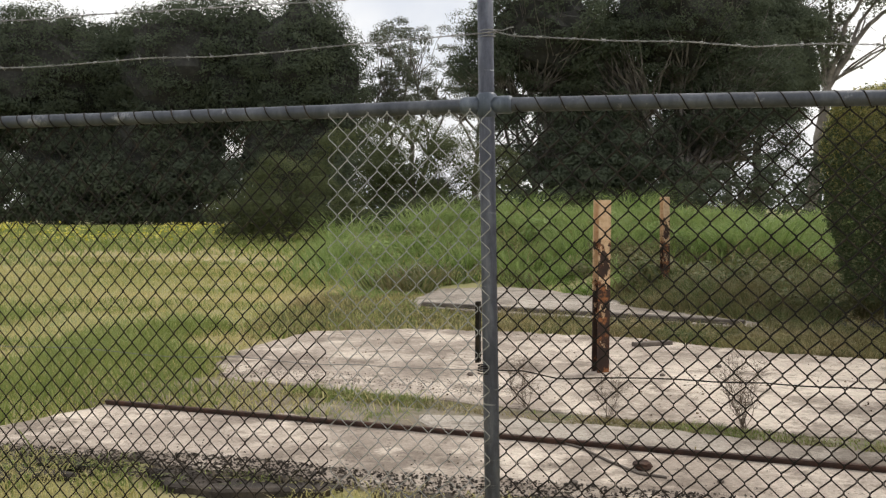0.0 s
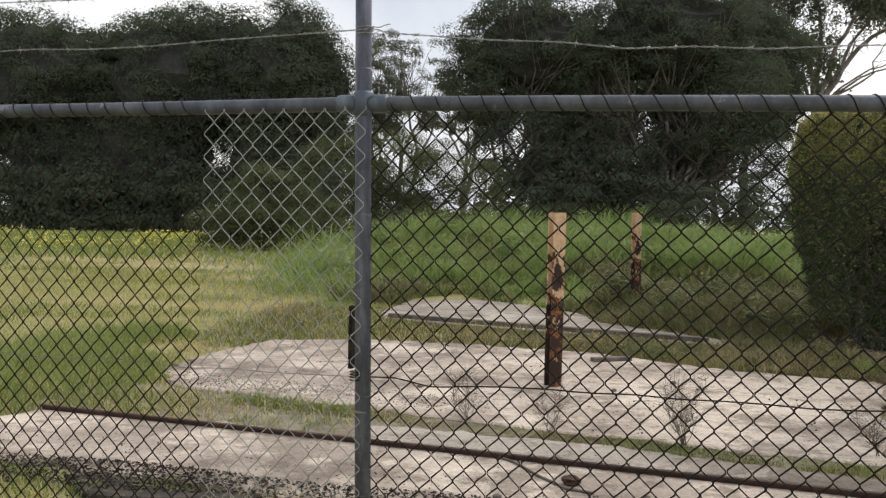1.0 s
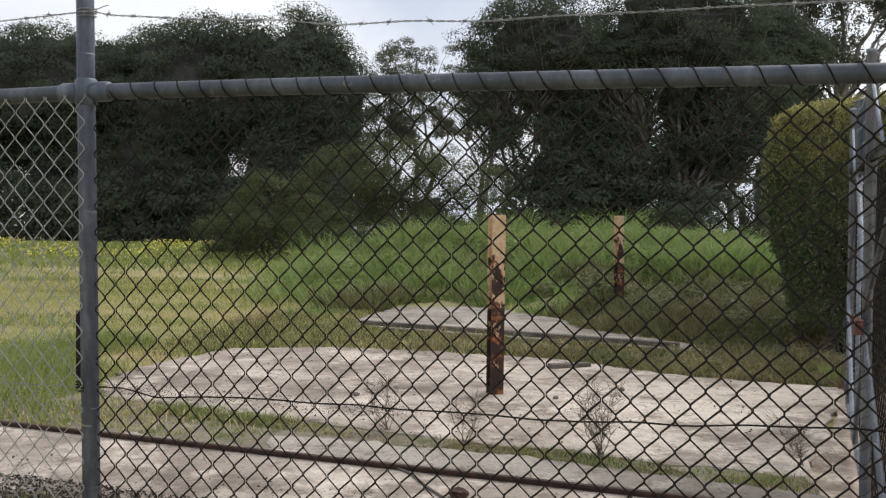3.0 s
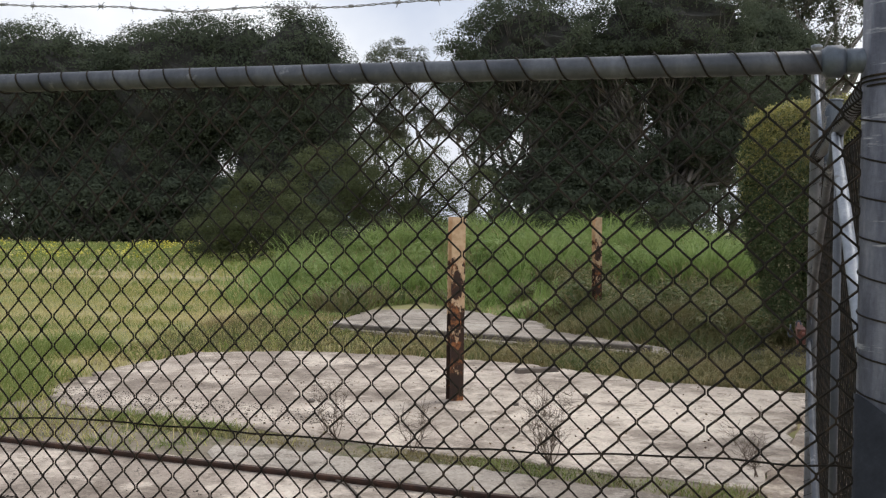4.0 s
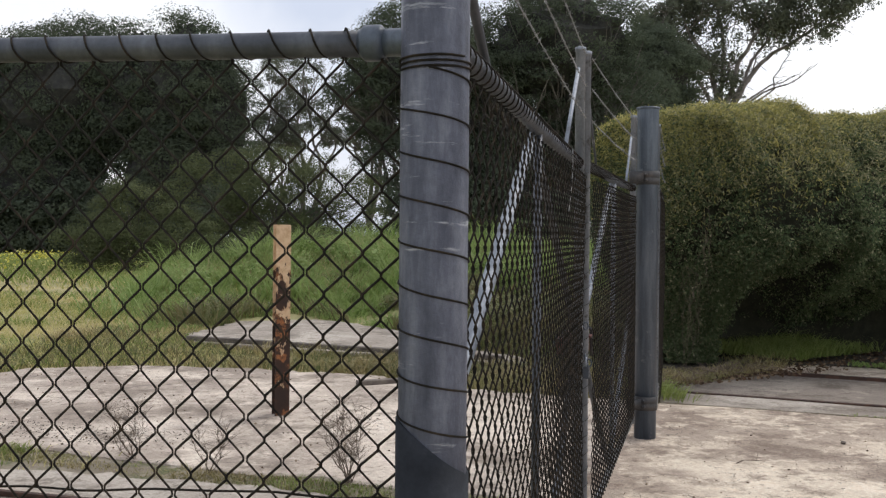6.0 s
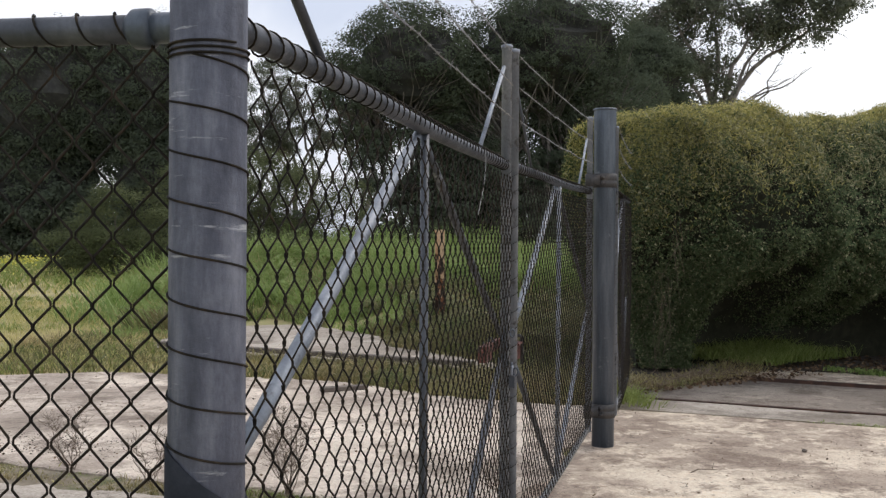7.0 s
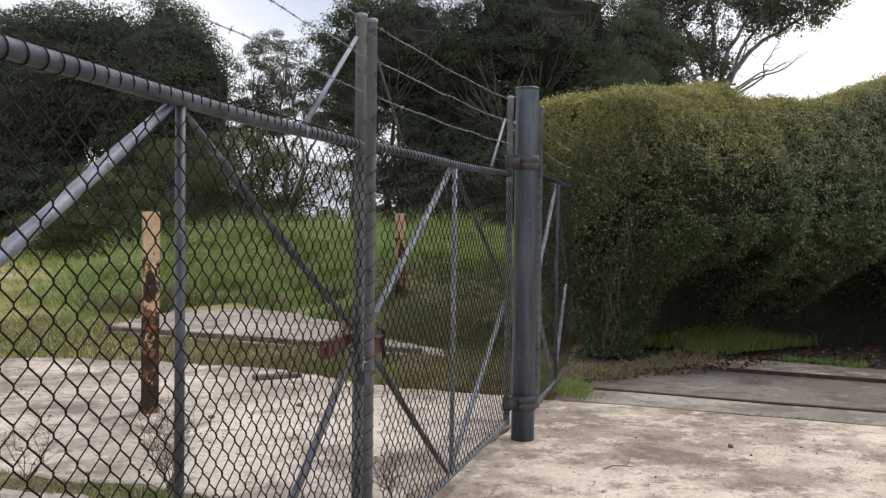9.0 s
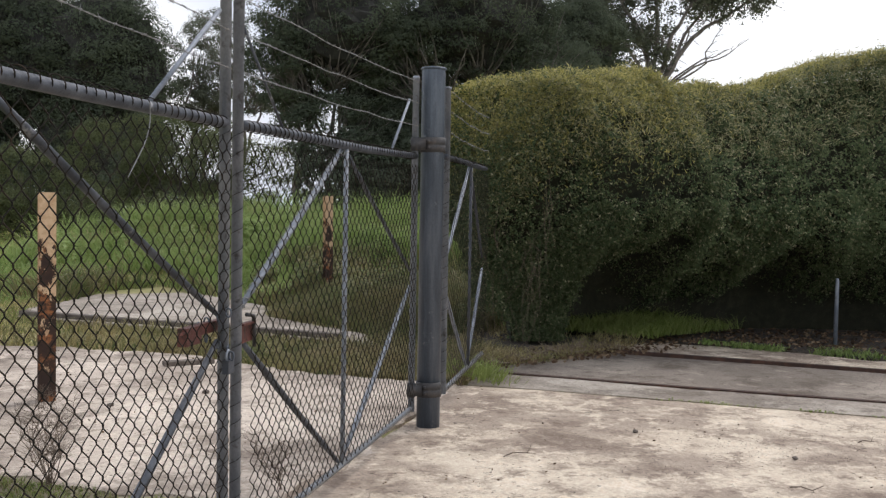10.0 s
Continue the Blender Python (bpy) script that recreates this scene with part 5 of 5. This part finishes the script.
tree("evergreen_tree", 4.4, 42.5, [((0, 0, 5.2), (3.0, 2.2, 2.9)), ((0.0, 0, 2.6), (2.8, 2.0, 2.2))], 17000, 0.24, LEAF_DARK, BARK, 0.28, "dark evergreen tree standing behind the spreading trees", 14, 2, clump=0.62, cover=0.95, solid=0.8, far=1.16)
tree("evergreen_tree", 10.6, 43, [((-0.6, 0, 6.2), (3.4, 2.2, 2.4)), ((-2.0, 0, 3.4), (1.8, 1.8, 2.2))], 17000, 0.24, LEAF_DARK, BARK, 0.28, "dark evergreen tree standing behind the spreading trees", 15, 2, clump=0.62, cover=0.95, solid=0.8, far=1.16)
tree("understorey_shrub", 8.9, 38, [((0, 0, 1.3), (1.5, 1.2, 1.1)), ((1.3, 0.3, 1.6), (1.0, 1.0, 1.2))], 3000, 0.24, LEAF_DARK, BARK, 0.1, "dark shrub growing beneath the trees", 52, 3, cover=0.4)


def tall_gum():
    """A tall gum that leans and forks into bare pale limbs, leafy only at their ends."""
    rng = np.random.default_rng(12)
    t = thing("tall_gum_tree", 27.7, 89, -0.3, 0, "tall gum tree with pale bare limbs and open crown", "tree")
    t.matrix_world = t.matrix_world @ Matrix.Scale(2.0, 4)
    g, tips = Geo(), []
    fork = limb(g, (0, 0, 0), (0.7, 0, 6.3), 0.30, 0.22, rng, 0.1)[-1]
    for way, r in ((((2.5, 0, 9.2), (4.6, 0.3, 10.6), (6.3, 0.2, 11.7)), 0.18), (((1.5, 0, 9.3), (2.5, -0.3, 10.9), (3.0, 0, 12.4)), 0.18), (((0.2, 0.2, 9.3), (-0.9, 0, 10.7), (-1.5, 0, 12.0)), 0.17), (((2.2, 0.2, 9.4), (3.4, 0.4, 11.0), (4.3, 0.3, 12.2)), 0.13), (((-0.6, 0, 8.8), (-2.0, 0.2, 9.8), (-2.6, 0, 10.8)), 0.12), (((0.9, 0.3, 9.8), (0.6, 0.3, 11.8), (1.2, 0.2, 13.4)), 0.16), (((-0.5, 0, 7.6), (-1.3, 0.2, 8.4), (-2.0, 0, 9.0)), 0.09)):
        a, rad = fork, r * 0.85
        for n, e in enumerate(way):
            p = limb(g, a, e, rad, rad * 0.66, rng, 0.16, 7)
            a, rad = np.array(e, float), rad * 0.66
            for _ in range(3 + 2 * n if n else 2):
                b = p[int(rng.integers(3, 7))]
                q = b + np.array([rng.normal(0.3, 0.8), rng.normal(0, 0.6), rng.uniform(0.3, 1.4)])
                w = limb(g, b, q, rad * 0.45, 0.016, rng, 0.35, 7)
                for k in (3, 4, 5, 6):
                    for _ in range(2):
                        u = w[k] + np.array([rng.normal(0.1, 0.45), rng.normal(0, 0.4), rng.normal(0.1, 0.35)])
                        limb(g, w[k], u, 0.018, 0.006, rng, 0.4, 4)
                        if n or e[0] < 0.5:
                            tips.append(u)
    for e in ((5.2, 0, 9.25), (4.4, 0.2, 8.8), (3.9, 0, 9.7)):
        w = limb(g, fork + np.array([0.3, 0, 0.4]), e, 0.065, 0.012, rng, 0.3, 9)
        for k in (4, 5, 6, 7):
            limb(g, w[k], w[k] + np.array([rng.uniform(0.2, 0.7), 0, rng.uniform(-0.1, 0.45)]), 0.018, 0.006, rng, 0.3, 5)
    g.make("trunk", GUM_BARK, t)
    tips = np.array(tips)
    tips = tips[rng.uniform(0, 1, len(tips)) < 0.6]
    pts = tips[rng.integers(0, len(tips), 46000)] + rng.normal(0, 0.21, (46000, 3)) * [1, 1, 0.9]
    v, f = leaf_chips(pts, 0.13, rng, 0.6)
    Geo().add(v, f).make("crown", LEAF_GUM, t, "", False)


tall_gum()


def far_woods():
    """The dim woods that close the distance behind the trees."""
    rng = np.random.default_rng(33)
    n = 20000
    x = rng.uniform(-60, 60, n)
    top = 3.6 + 0.9 * np.sin(x * 0.35) + 0.6 * np.sin(x * 0.9 + 1) + (-1.7) * np.exp(-(((x - 13.2) / 2.2) ** 2)) - 1.6 * np.exp(-(((x + 6) / 4.5) ** 2))
    z = top * rng.uniform(0, 1, n) ** 0.8
    v, f = leaf_cards(np.stack([x * 1.9, 112 + rng.normal(0, 2.5, n), 1.9 * z - 1.0], 1), 0.8, rng, 0.2, 0.6)
    tagged(Geo().add(v, f).make("far_woods", LEAF_DARK, None, "", False), "dim belt of woods in the distance", "woods", "", "stuff")


far_woods()


# ---- hedge ----
def hedge():
    """A long overgrown hedge: a dark core coloured as inner shade and many small leaves over a lumpy shell that bulges
    above a shaded foot.
    """
    rng = np.random.default_rng(90)
    h = thing("hedge", 5, 12, 0, 0, "tall overgrown green hedge with yellowish top growth", "hedge")
    line = np.array([(4.75, 11.3), (5.4, 11.9), (6.6, 12.9), (8.0, 13.4), (9.6, 13.5), (11.5, 13.0), (14.0, 12.6)])
    seg = np.r_[0, np.cumsum(np.linalg.norm(np.diff(line, axis=0), axis=1))]

    walk_s = np.linspace(0, seg[-1], 120)
    wide = np.r_[np.linspace(-2, 0, 24)[:-1], walk_s, seg[-1] + np.linspace(0, 2, 24)[1:]]
    bell = np.exp(-np.linspace(-2, 2, 23) ** 2)
    soft_x, soft_y = (np.convolve(np.interp(wide, seg, line[:, c]), bell / bell.sum(), "same")[23:-23] for c in (0, 1))
    waves = [(0.034 / f**0.5, f * math.cos(t), f * math.sin(t), p) for f, t, p in zip(rng.uniform(3.0, 17, 30), rng.uniform(0, 6.3, 30), rng.uniform(0, 6.3, 30))]

    def shell(s, u):
        """A point of the shell: s along the line, u from the front foot over the top to the back (0 to 1)."""
        cx, cy = np.interp(s, walk_s, soft_x), np.interp(s, walk_s, soft_y)
        kx, ky = np.interp(s, walk_s, np.gradient(soft_x)), np.interp(s, walk_s, np.gradient(soft_y))
        n = np.hypot(kx, ky)
        nx, ny = ky / n, -kx / n
        top = np.interp(s, (0, 1, 2.2, 3.4, 4.2, 5.4, 7, 10), (2.72, 2.92, 3.03, 2.93, 3.0, 3.36, 3.55, 3.6)) + 0.025 * np.sin(s * 4.1) + 0.02 * np.sin(s * 9.7)
        a = np.pi * u
        out = np.cos(a)
        z = top * (1 - (1 - np.sin(a)) ** 1.75)
        # the end beside the gate leans out over its foot
        drawn = s + 0.85 * (1 - smooth_step(0.2, 2.4, z)) * (1 - smooth_step(0, 2.4, s))
        cx, cy = np.interp(drawn, walk_s, soft_x), np.interp(drawn, walk_s, soft_y)
        depth = 1.05 + 0.05 * np.sin(s * 1.7) + 0.72 * smooth_step(0.5, 2.2, s) * (1 - 0.35 * smooth_step(4.0, 6.5, s)) * smooth_step(0.6, 1.6, z) * (1 - 0.75 * smooth_step(1.9, 3.2, z))
        for w, fs, fz, ph in waves:
            depth = depth + w * np.sin(fs * s + fz * z + ph)
        # the front foot is drawn back under the bulge
        front = np.where(out > 0, depth * np.abs(out) ** 0.62 * (1 - (1.15 * smooth_step(-0.15, 1.0, s)) * (1 - smooth_step(0.45, 1.4, z + 0.24 * smooth_step(1.8, 3.0, s) + 0.14 * np.sin(s * 2.3 + 0.35) + 0.1 * np.sin(s * 5.1)))), -depth * np.abs(out) ** 0.62)
        end = smooth_step(-0.004, 0.7, s) ** 0.5
        return np.stack([cx + nx * front * end, cy + ny * front * end, z * (0.62 + 0.38 * end)], -1) - [5, 12, 0]

    # core: a filler whose near-black colour stands for the shade among the twigs
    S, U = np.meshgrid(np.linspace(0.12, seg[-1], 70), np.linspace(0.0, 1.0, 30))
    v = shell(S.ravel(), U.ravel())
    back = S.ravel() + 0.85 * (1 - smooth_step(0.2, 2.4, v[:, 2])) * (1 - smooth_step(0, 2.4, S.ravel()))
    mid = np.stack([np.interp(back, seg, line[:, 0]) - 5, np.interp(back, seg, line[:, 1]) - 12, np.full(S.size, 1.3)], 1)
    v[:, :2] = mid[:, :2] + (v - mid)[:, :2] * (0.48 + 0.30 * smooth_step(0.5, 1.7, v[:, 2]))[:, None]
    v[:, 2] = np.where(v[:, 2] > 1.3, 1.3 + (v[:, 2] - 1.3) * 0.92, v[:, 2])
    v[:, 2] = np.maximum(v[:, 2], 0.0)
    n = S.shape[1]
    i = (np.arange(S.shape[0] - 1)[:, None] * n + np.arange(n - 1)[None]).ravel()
    Geo().add(v, np.stack([i, i + 1, i + n + 1, i + n], 1)).make("shade_core", HEDGE_SHADE, h)
    # leaves
    m = 400000
    k = m // 11
    s = np.where(rng.uniform(0, 1, k) < 0.24, 0.95 * rng.uniform(0, 1, k) ** 1.6, seg[-1] * rng.uniform(0, 1, k) ** 1.15)
    u = np.where(rng.uniform(0, 1, k) < 0.26, rng.uniform(0.003, 0.12, k), rng.uniform(0.005, np.where(s < 2.2, 0.97, 0.66), k))
    sprig = rng.integers(0, k, m)
    p = shell(s, u)[sprig]
    s, u = s[sprig], u[sprig]
    lift = rng.uniform(-0.10, 0.045, k)[sprig] + rng.uniform(-0.03, 0.03, m)
    aim = rng.normal(0, 1, (k, 3)) + [0, 0, 0.4]
    aim /= np.linalg.norm(aim, axis=1)[:, None]
    along = aim[sprig] * rng.uniform(-0.06, 0.06, (m, 1)) + rng.normal(0, 0.016, (m, 3))
    mid = np.stack([np.interp(s, seg, line[:, 0]) - 5, np.interp(s, seg, line[:, 1]) - 12, np.full(m, 1.3)], 1)
    p = mid + (p - mid) * (1.0 + lift + 0.022 * np.sin(s * 7.3 + 1) * np.sin(p[:, 2] * 8.1 + s * 2.7) + 0.02 * np.sin(s * 13.1 + p[:, 2] * 3) * np.sin(p[:, 2] * 15 - s * 5))[:, None] + along
    # Low leaves are thinned so the shade-coloured core shows in the recess.
    keep = (p[:, 2] > 0.06) & ~((s > 0.1 + 0.9 * rng.uniform(0, 1, m)) & (u < 0.5) & (p[:, 2] < 0.78 - 0.4 * smooth_step(1.8, 3.6, s) + 0.16 * np.sin(s * 3.1) + 0.12 * np.sin(s * 7.7 + 1) + rng.normal(0, 0.27, m)) & (rng.uniform(0, 1, m) < 0.8))
    face = (p - mid) / [1, 1, 1.4] + [0, 0, 0.5] + rng.normal(0, 0.75, (m, 3))
    v, f = leaf_facing(p[keep], face[keep], 0.029, rng, 0.75)
    Geo().add(v, f).make("leaves", LEAF_HEDGE, h, "", False)
    for m, lo, hi, far, size, slim, leaf, name, label in ((120000, 0.30, 0.62, 0.0, 0.05, 0.13, LEAF_TIP, "new_growth", "yellow-green young shoots"), (42000, 0.17, 0.55, 0.1, 0.075, 0.10, LEAF_FUZZ, "side_growth", "thin dry olive side shoots")):
        s = seg[-1] * rng.uniform(0, 1, m) ** 1.75
        u = rng.uniform(lo, hi, m)
        if not far:
            u = 0.52 + rng.normal(0, 0.03, m) - np.abs(rng.normal(0, 0.15, m)) * (1 - 0.6 * smooth_step(1.5, 4.5, s)) * np.where((s < 1.6) & (rng.uniform(0, 1, m) < 0.4), -1, 1)
        p = shell(s, np.clip(u, 0.03, np.where(s < 1.6, 0.95, 0.7)))
        mid = np.stack([np.interp(s, seg, line[:, 0]) - 5, np.interp(s, seg, line[:, 1]) - 12, np.full(m, 1.3)], 1)
        p = mid + (p - mid) * (1.015 + 0.022 * np.sin(s * 7.3 + 1) * np.sin(p[:, 2] * 8.1 + s * 2.7) + np.abs(rng.normal(0, 0.028, m)))[:, None]
        p = p[(p[:, 2] > (0.1 if far else 1.75 + 0.5 * smooth_step(1.0, 2.4, s) - rng.exponential(0.16, m))) & ~((s > 0.1 + 0.9 * rng.uniform(0, 1, m)) & (p[:, 2] < 0.78 - 0.4 * smooth_step(1.8, 3.6, s) + 0.16 * np.sin(s * 3.1) + 0.12 * np.sin(s * 7.7 + 1) + rng.normal(0, 0.25, m)))]
        v, f = leaf_chips(p, size, rng, -0.7, slim) if not far else leaf_facing(p, rng.normal(0, 1, (len(p), 3)), size, rng, slim)
        Geo().add(v, f).make(name, leaf, h, label, False)
    m = 700
    s, u = seg[-1] * rng.uniform(0, 1, m), rng.uniform(0.44, 0.56, m)
    p = shell(s, u)
    g = Geo()
    for q in p:
        e = q + np.array([rng.normal(0, 0.05), rng.normal(0, 0.05), rng.uniform(0.05, 0.17)])
        g.tube([q, (q + e) / 2 + rng.normal(0, 0.012, 3), e], [0.003, 0.0025, 0.001], 3, caps=False)
    tagged(g.make("dry_twig_fringe", TWIG, h, "thin dry twigs on top"), "", "", "", "stuff")
    # dead creeper stems at the end beside the gate
    g = Geo()
    for _ in range(36):
        s0 = rng.uniform(0, 0.5)
        a = shell(np.array([s0]), np.array([rng.uniform(0.1, 0.3)]))[0]
        a[2] = rng.uniform(0.5, 2.0)
        b = a + np.array([rng.normal(0, 0.15), rng.normal(0, 0.12), -rng.uniform(0.3, 1.1)])
        b[2] = max(b[2], 0.02)
        c = (a + b) / 2 + rng.normal(0, 0.06, 3)
        g.tube([a, c, b], [0.0022, 0.0022, 0.0015], 3, caps=False)
    tagged(g.make("dead_creeper", TWIG, h, "brown dead creeper stems"), "", "", "", "stuff")


hedge()


def dead_sticks():
    rng = np.random.default_rng(41)
    g = Geo()
    for _ in range(150):
        x = rng.uniform(4.9, 6.5)
        y = 10.5 + 0.85 * (x - 4.9) + rng.normal(0, 0.16)
        turn, d = rng.uniform(0, 6.3), rng.uniform(0.06, 0.28)
        e = np.array([math.cos(turn) * d, math.sin(turn) * d, rng.uniform(0, 0.10)])
        a = np.array([x, y, 0.02 + rng.uniform(0, 0.03)])
        g.tube([a - e * 0.5 * [1, 1, 0], a + rng.normal(0, 0.02, 3) * [1, 1, 0.2], a + e * [0.5, 0.5, 1]], [0.006, 0.005, 0.002], 4, caps=False)
    tagged(g.make("dead_sticks", DRY_WOOD, None, ""), "loose pile of dead sticks at the hedge foot", "sticks", "", "stuff")


dead_sticks()
stake = thing("garden_stake", 9.16, 12.0, 0, 0, "pale slim stake standing at the hedge foot", "stake")
Geo().turned([(0, -0.1), (0.024, -0.1), (0.022, 0.76), (0.016, 0.79), (0, 0.79)], (0, 0), 12).make("pole", GALV_PALE, stake)


# ---- dry weeds, litter ----
def dead_bush(x, y, h, spread, seed, stems=9):
    rng = np.random.default_rng(seed)
    b = thing("dry_weed", x, y, 0.01, 0, "leafless dry brown weed growing from the joint", "weed", "dry weeds")
    g = Geo()
    for _ in range(stems):
        e = np.array([rng.normal(0, spread), rng.normal(0, spread), h * rng.uniform(0.6, 1.0)])
        p = limb(g, (rng.normal(0, 0.01), rng.normal(0, 0.01), 0), e, 0.003, 0.0009, rng, 0.4, 7)
        for k in range(2, 7):
            for _ in range(6):
                q = p[k] + np.array([rng.normal(0, 0.06), rng.normal(0, 0.06), rng.uniform(0.02, 0.09)])
                g.tube([p[k], (p[k] + q) / 2 + rng.normal(0, 0.008, 3), q], [0.0013, 0.0011, 0.0005], 3, caps=False)
    g.make("branching", TWIG, b)


dead_bush(2.14, 6.42, 0.5, 0.11, 61, 13)
dead_bush(0.67, 7.0, 0.36, 0.08, 62, 7)
dead_bush(1.25, 6.66, 0.35, 0.08, 63, 5)
dead_bush(3.35, 6.3, 0.3, 0.08, 64, 5)
dead_bush(4.55, 9.3, 0.35, 0.1, 65, 6)


def litter(name, n, box, size, material, label, seed, where=None):
    rng = np.random.default_rng(seed)
    x, y = clumpy(n, *box, rng, 0.2, 10)
    if where:
        ok = where(x, y)
        x, y = x[ok], y[ok]
    v, f = leaf_cards(np.stack([x, y, np.full(len(x), 0.022)], 1), size, rng, 0.85, 0.6)
    tagged(Geo().add(v, f).make(name, material, None, "", False), label, "litter", "", "stuff")


litter("leaf_litter", 3200, (-3.2, 3.0, 3.6, 7.4), 0.015, LITTER, "small dark dead leaves scattered over the near slab", 70, lambda x, y: y < 5.6 - 0.25 * x)
litter("leaf_litter", 26000, (-3.6, 1.6, 4.2, 6.0), 0.022, LITTER, "band of black rotting leaves at the slab edge", 72, lambda x, y: np.abs(y - (4.95 - 0.2 * x)) < 0.12 + 0.22 * patchy(x, y, 2.5, 41))
litter("leaf_litter", 5200, (-2.3, 0.8, 7.4, 8.9), 0.014, LITTER, "dark dead leaves drifted on the slab edge", 73, lambda x, y: np.abs(y - (7.75 - 0.33 * x)) < 0.3)
litter("leaf_litter", 2200, (4.7, 7.5, 9.9, 12.3), 0.05, DEAD_LEAF, "dry leaves and bark along the gutter edge", 71, lambda x, y: (y > 10.1 + 0.6 * (x - 4.9)) & (y < 10.9 + 0.75 * (x - 4.9)))
litter("leaf_litter", 3000, (6.0, 11.0, 10.6, 13.4), 0.05, DEAD_LEAF, "brown dead leaves under the hedge", 74, lambda x, y: (y > 12.15 - 0.47 * (x - 7.0)) & ~inside(SIDEWALK, x, y))
litter("leaf_litter", 500, (3.5, 9.5, 3.0, 9.5), 0.018, DEAD_LEAF, "small dead leaves and grit on the driveway", 75, lambda x, y: inside(DRIVE, x, y))
litter("driveway_grit", 7000, (4.2, 8.5, 3.2, 7.6), 0.008, TIMBER, "patches of dark grit on the driveway", 78, lambda x, y: inside(DRIVE, x, y) & (patchy(x, y, 2.2, 91) > 0.72))
litter("leaf_litter", 700, (-1.8, 3.8, 6.6, 11.4), 0.02, DEAD_LEAF, "small dead leaves scattered on the wide slab", 76, lambda x, y: inside(SLAB_MAIN, x, y))


def twig(x, y, turn, size):
    t = thing("twig", x, y, 0.018, turn, "small bent dry twig lying on the driveway", "twig", "fallen twigs")
    g = Geo().tube([(0, 0, 0), (0.08 * size, 0.02 * size, 0.01), (0.17 * size, 0.0, 0.004), (0.24 * size, 0.06 * size, 0.03)], [0.004, 0.0035, 0.003, 0.0015], 5)
    g.tube([(0.17 * size, 0, 0.004), (0.2 * size, -0.05 * size, 0.006)], [0.0025, 0.001], 4)
    g.make("stick", TWIG, t)


twig(4.62, 6.95, 25, 1.0)
twig(6.1, 6.3, -40, 0.7)
twig(5.2, 5.0, 80, 0.8)
twig(7.0, 7.3, 10, 0.6)
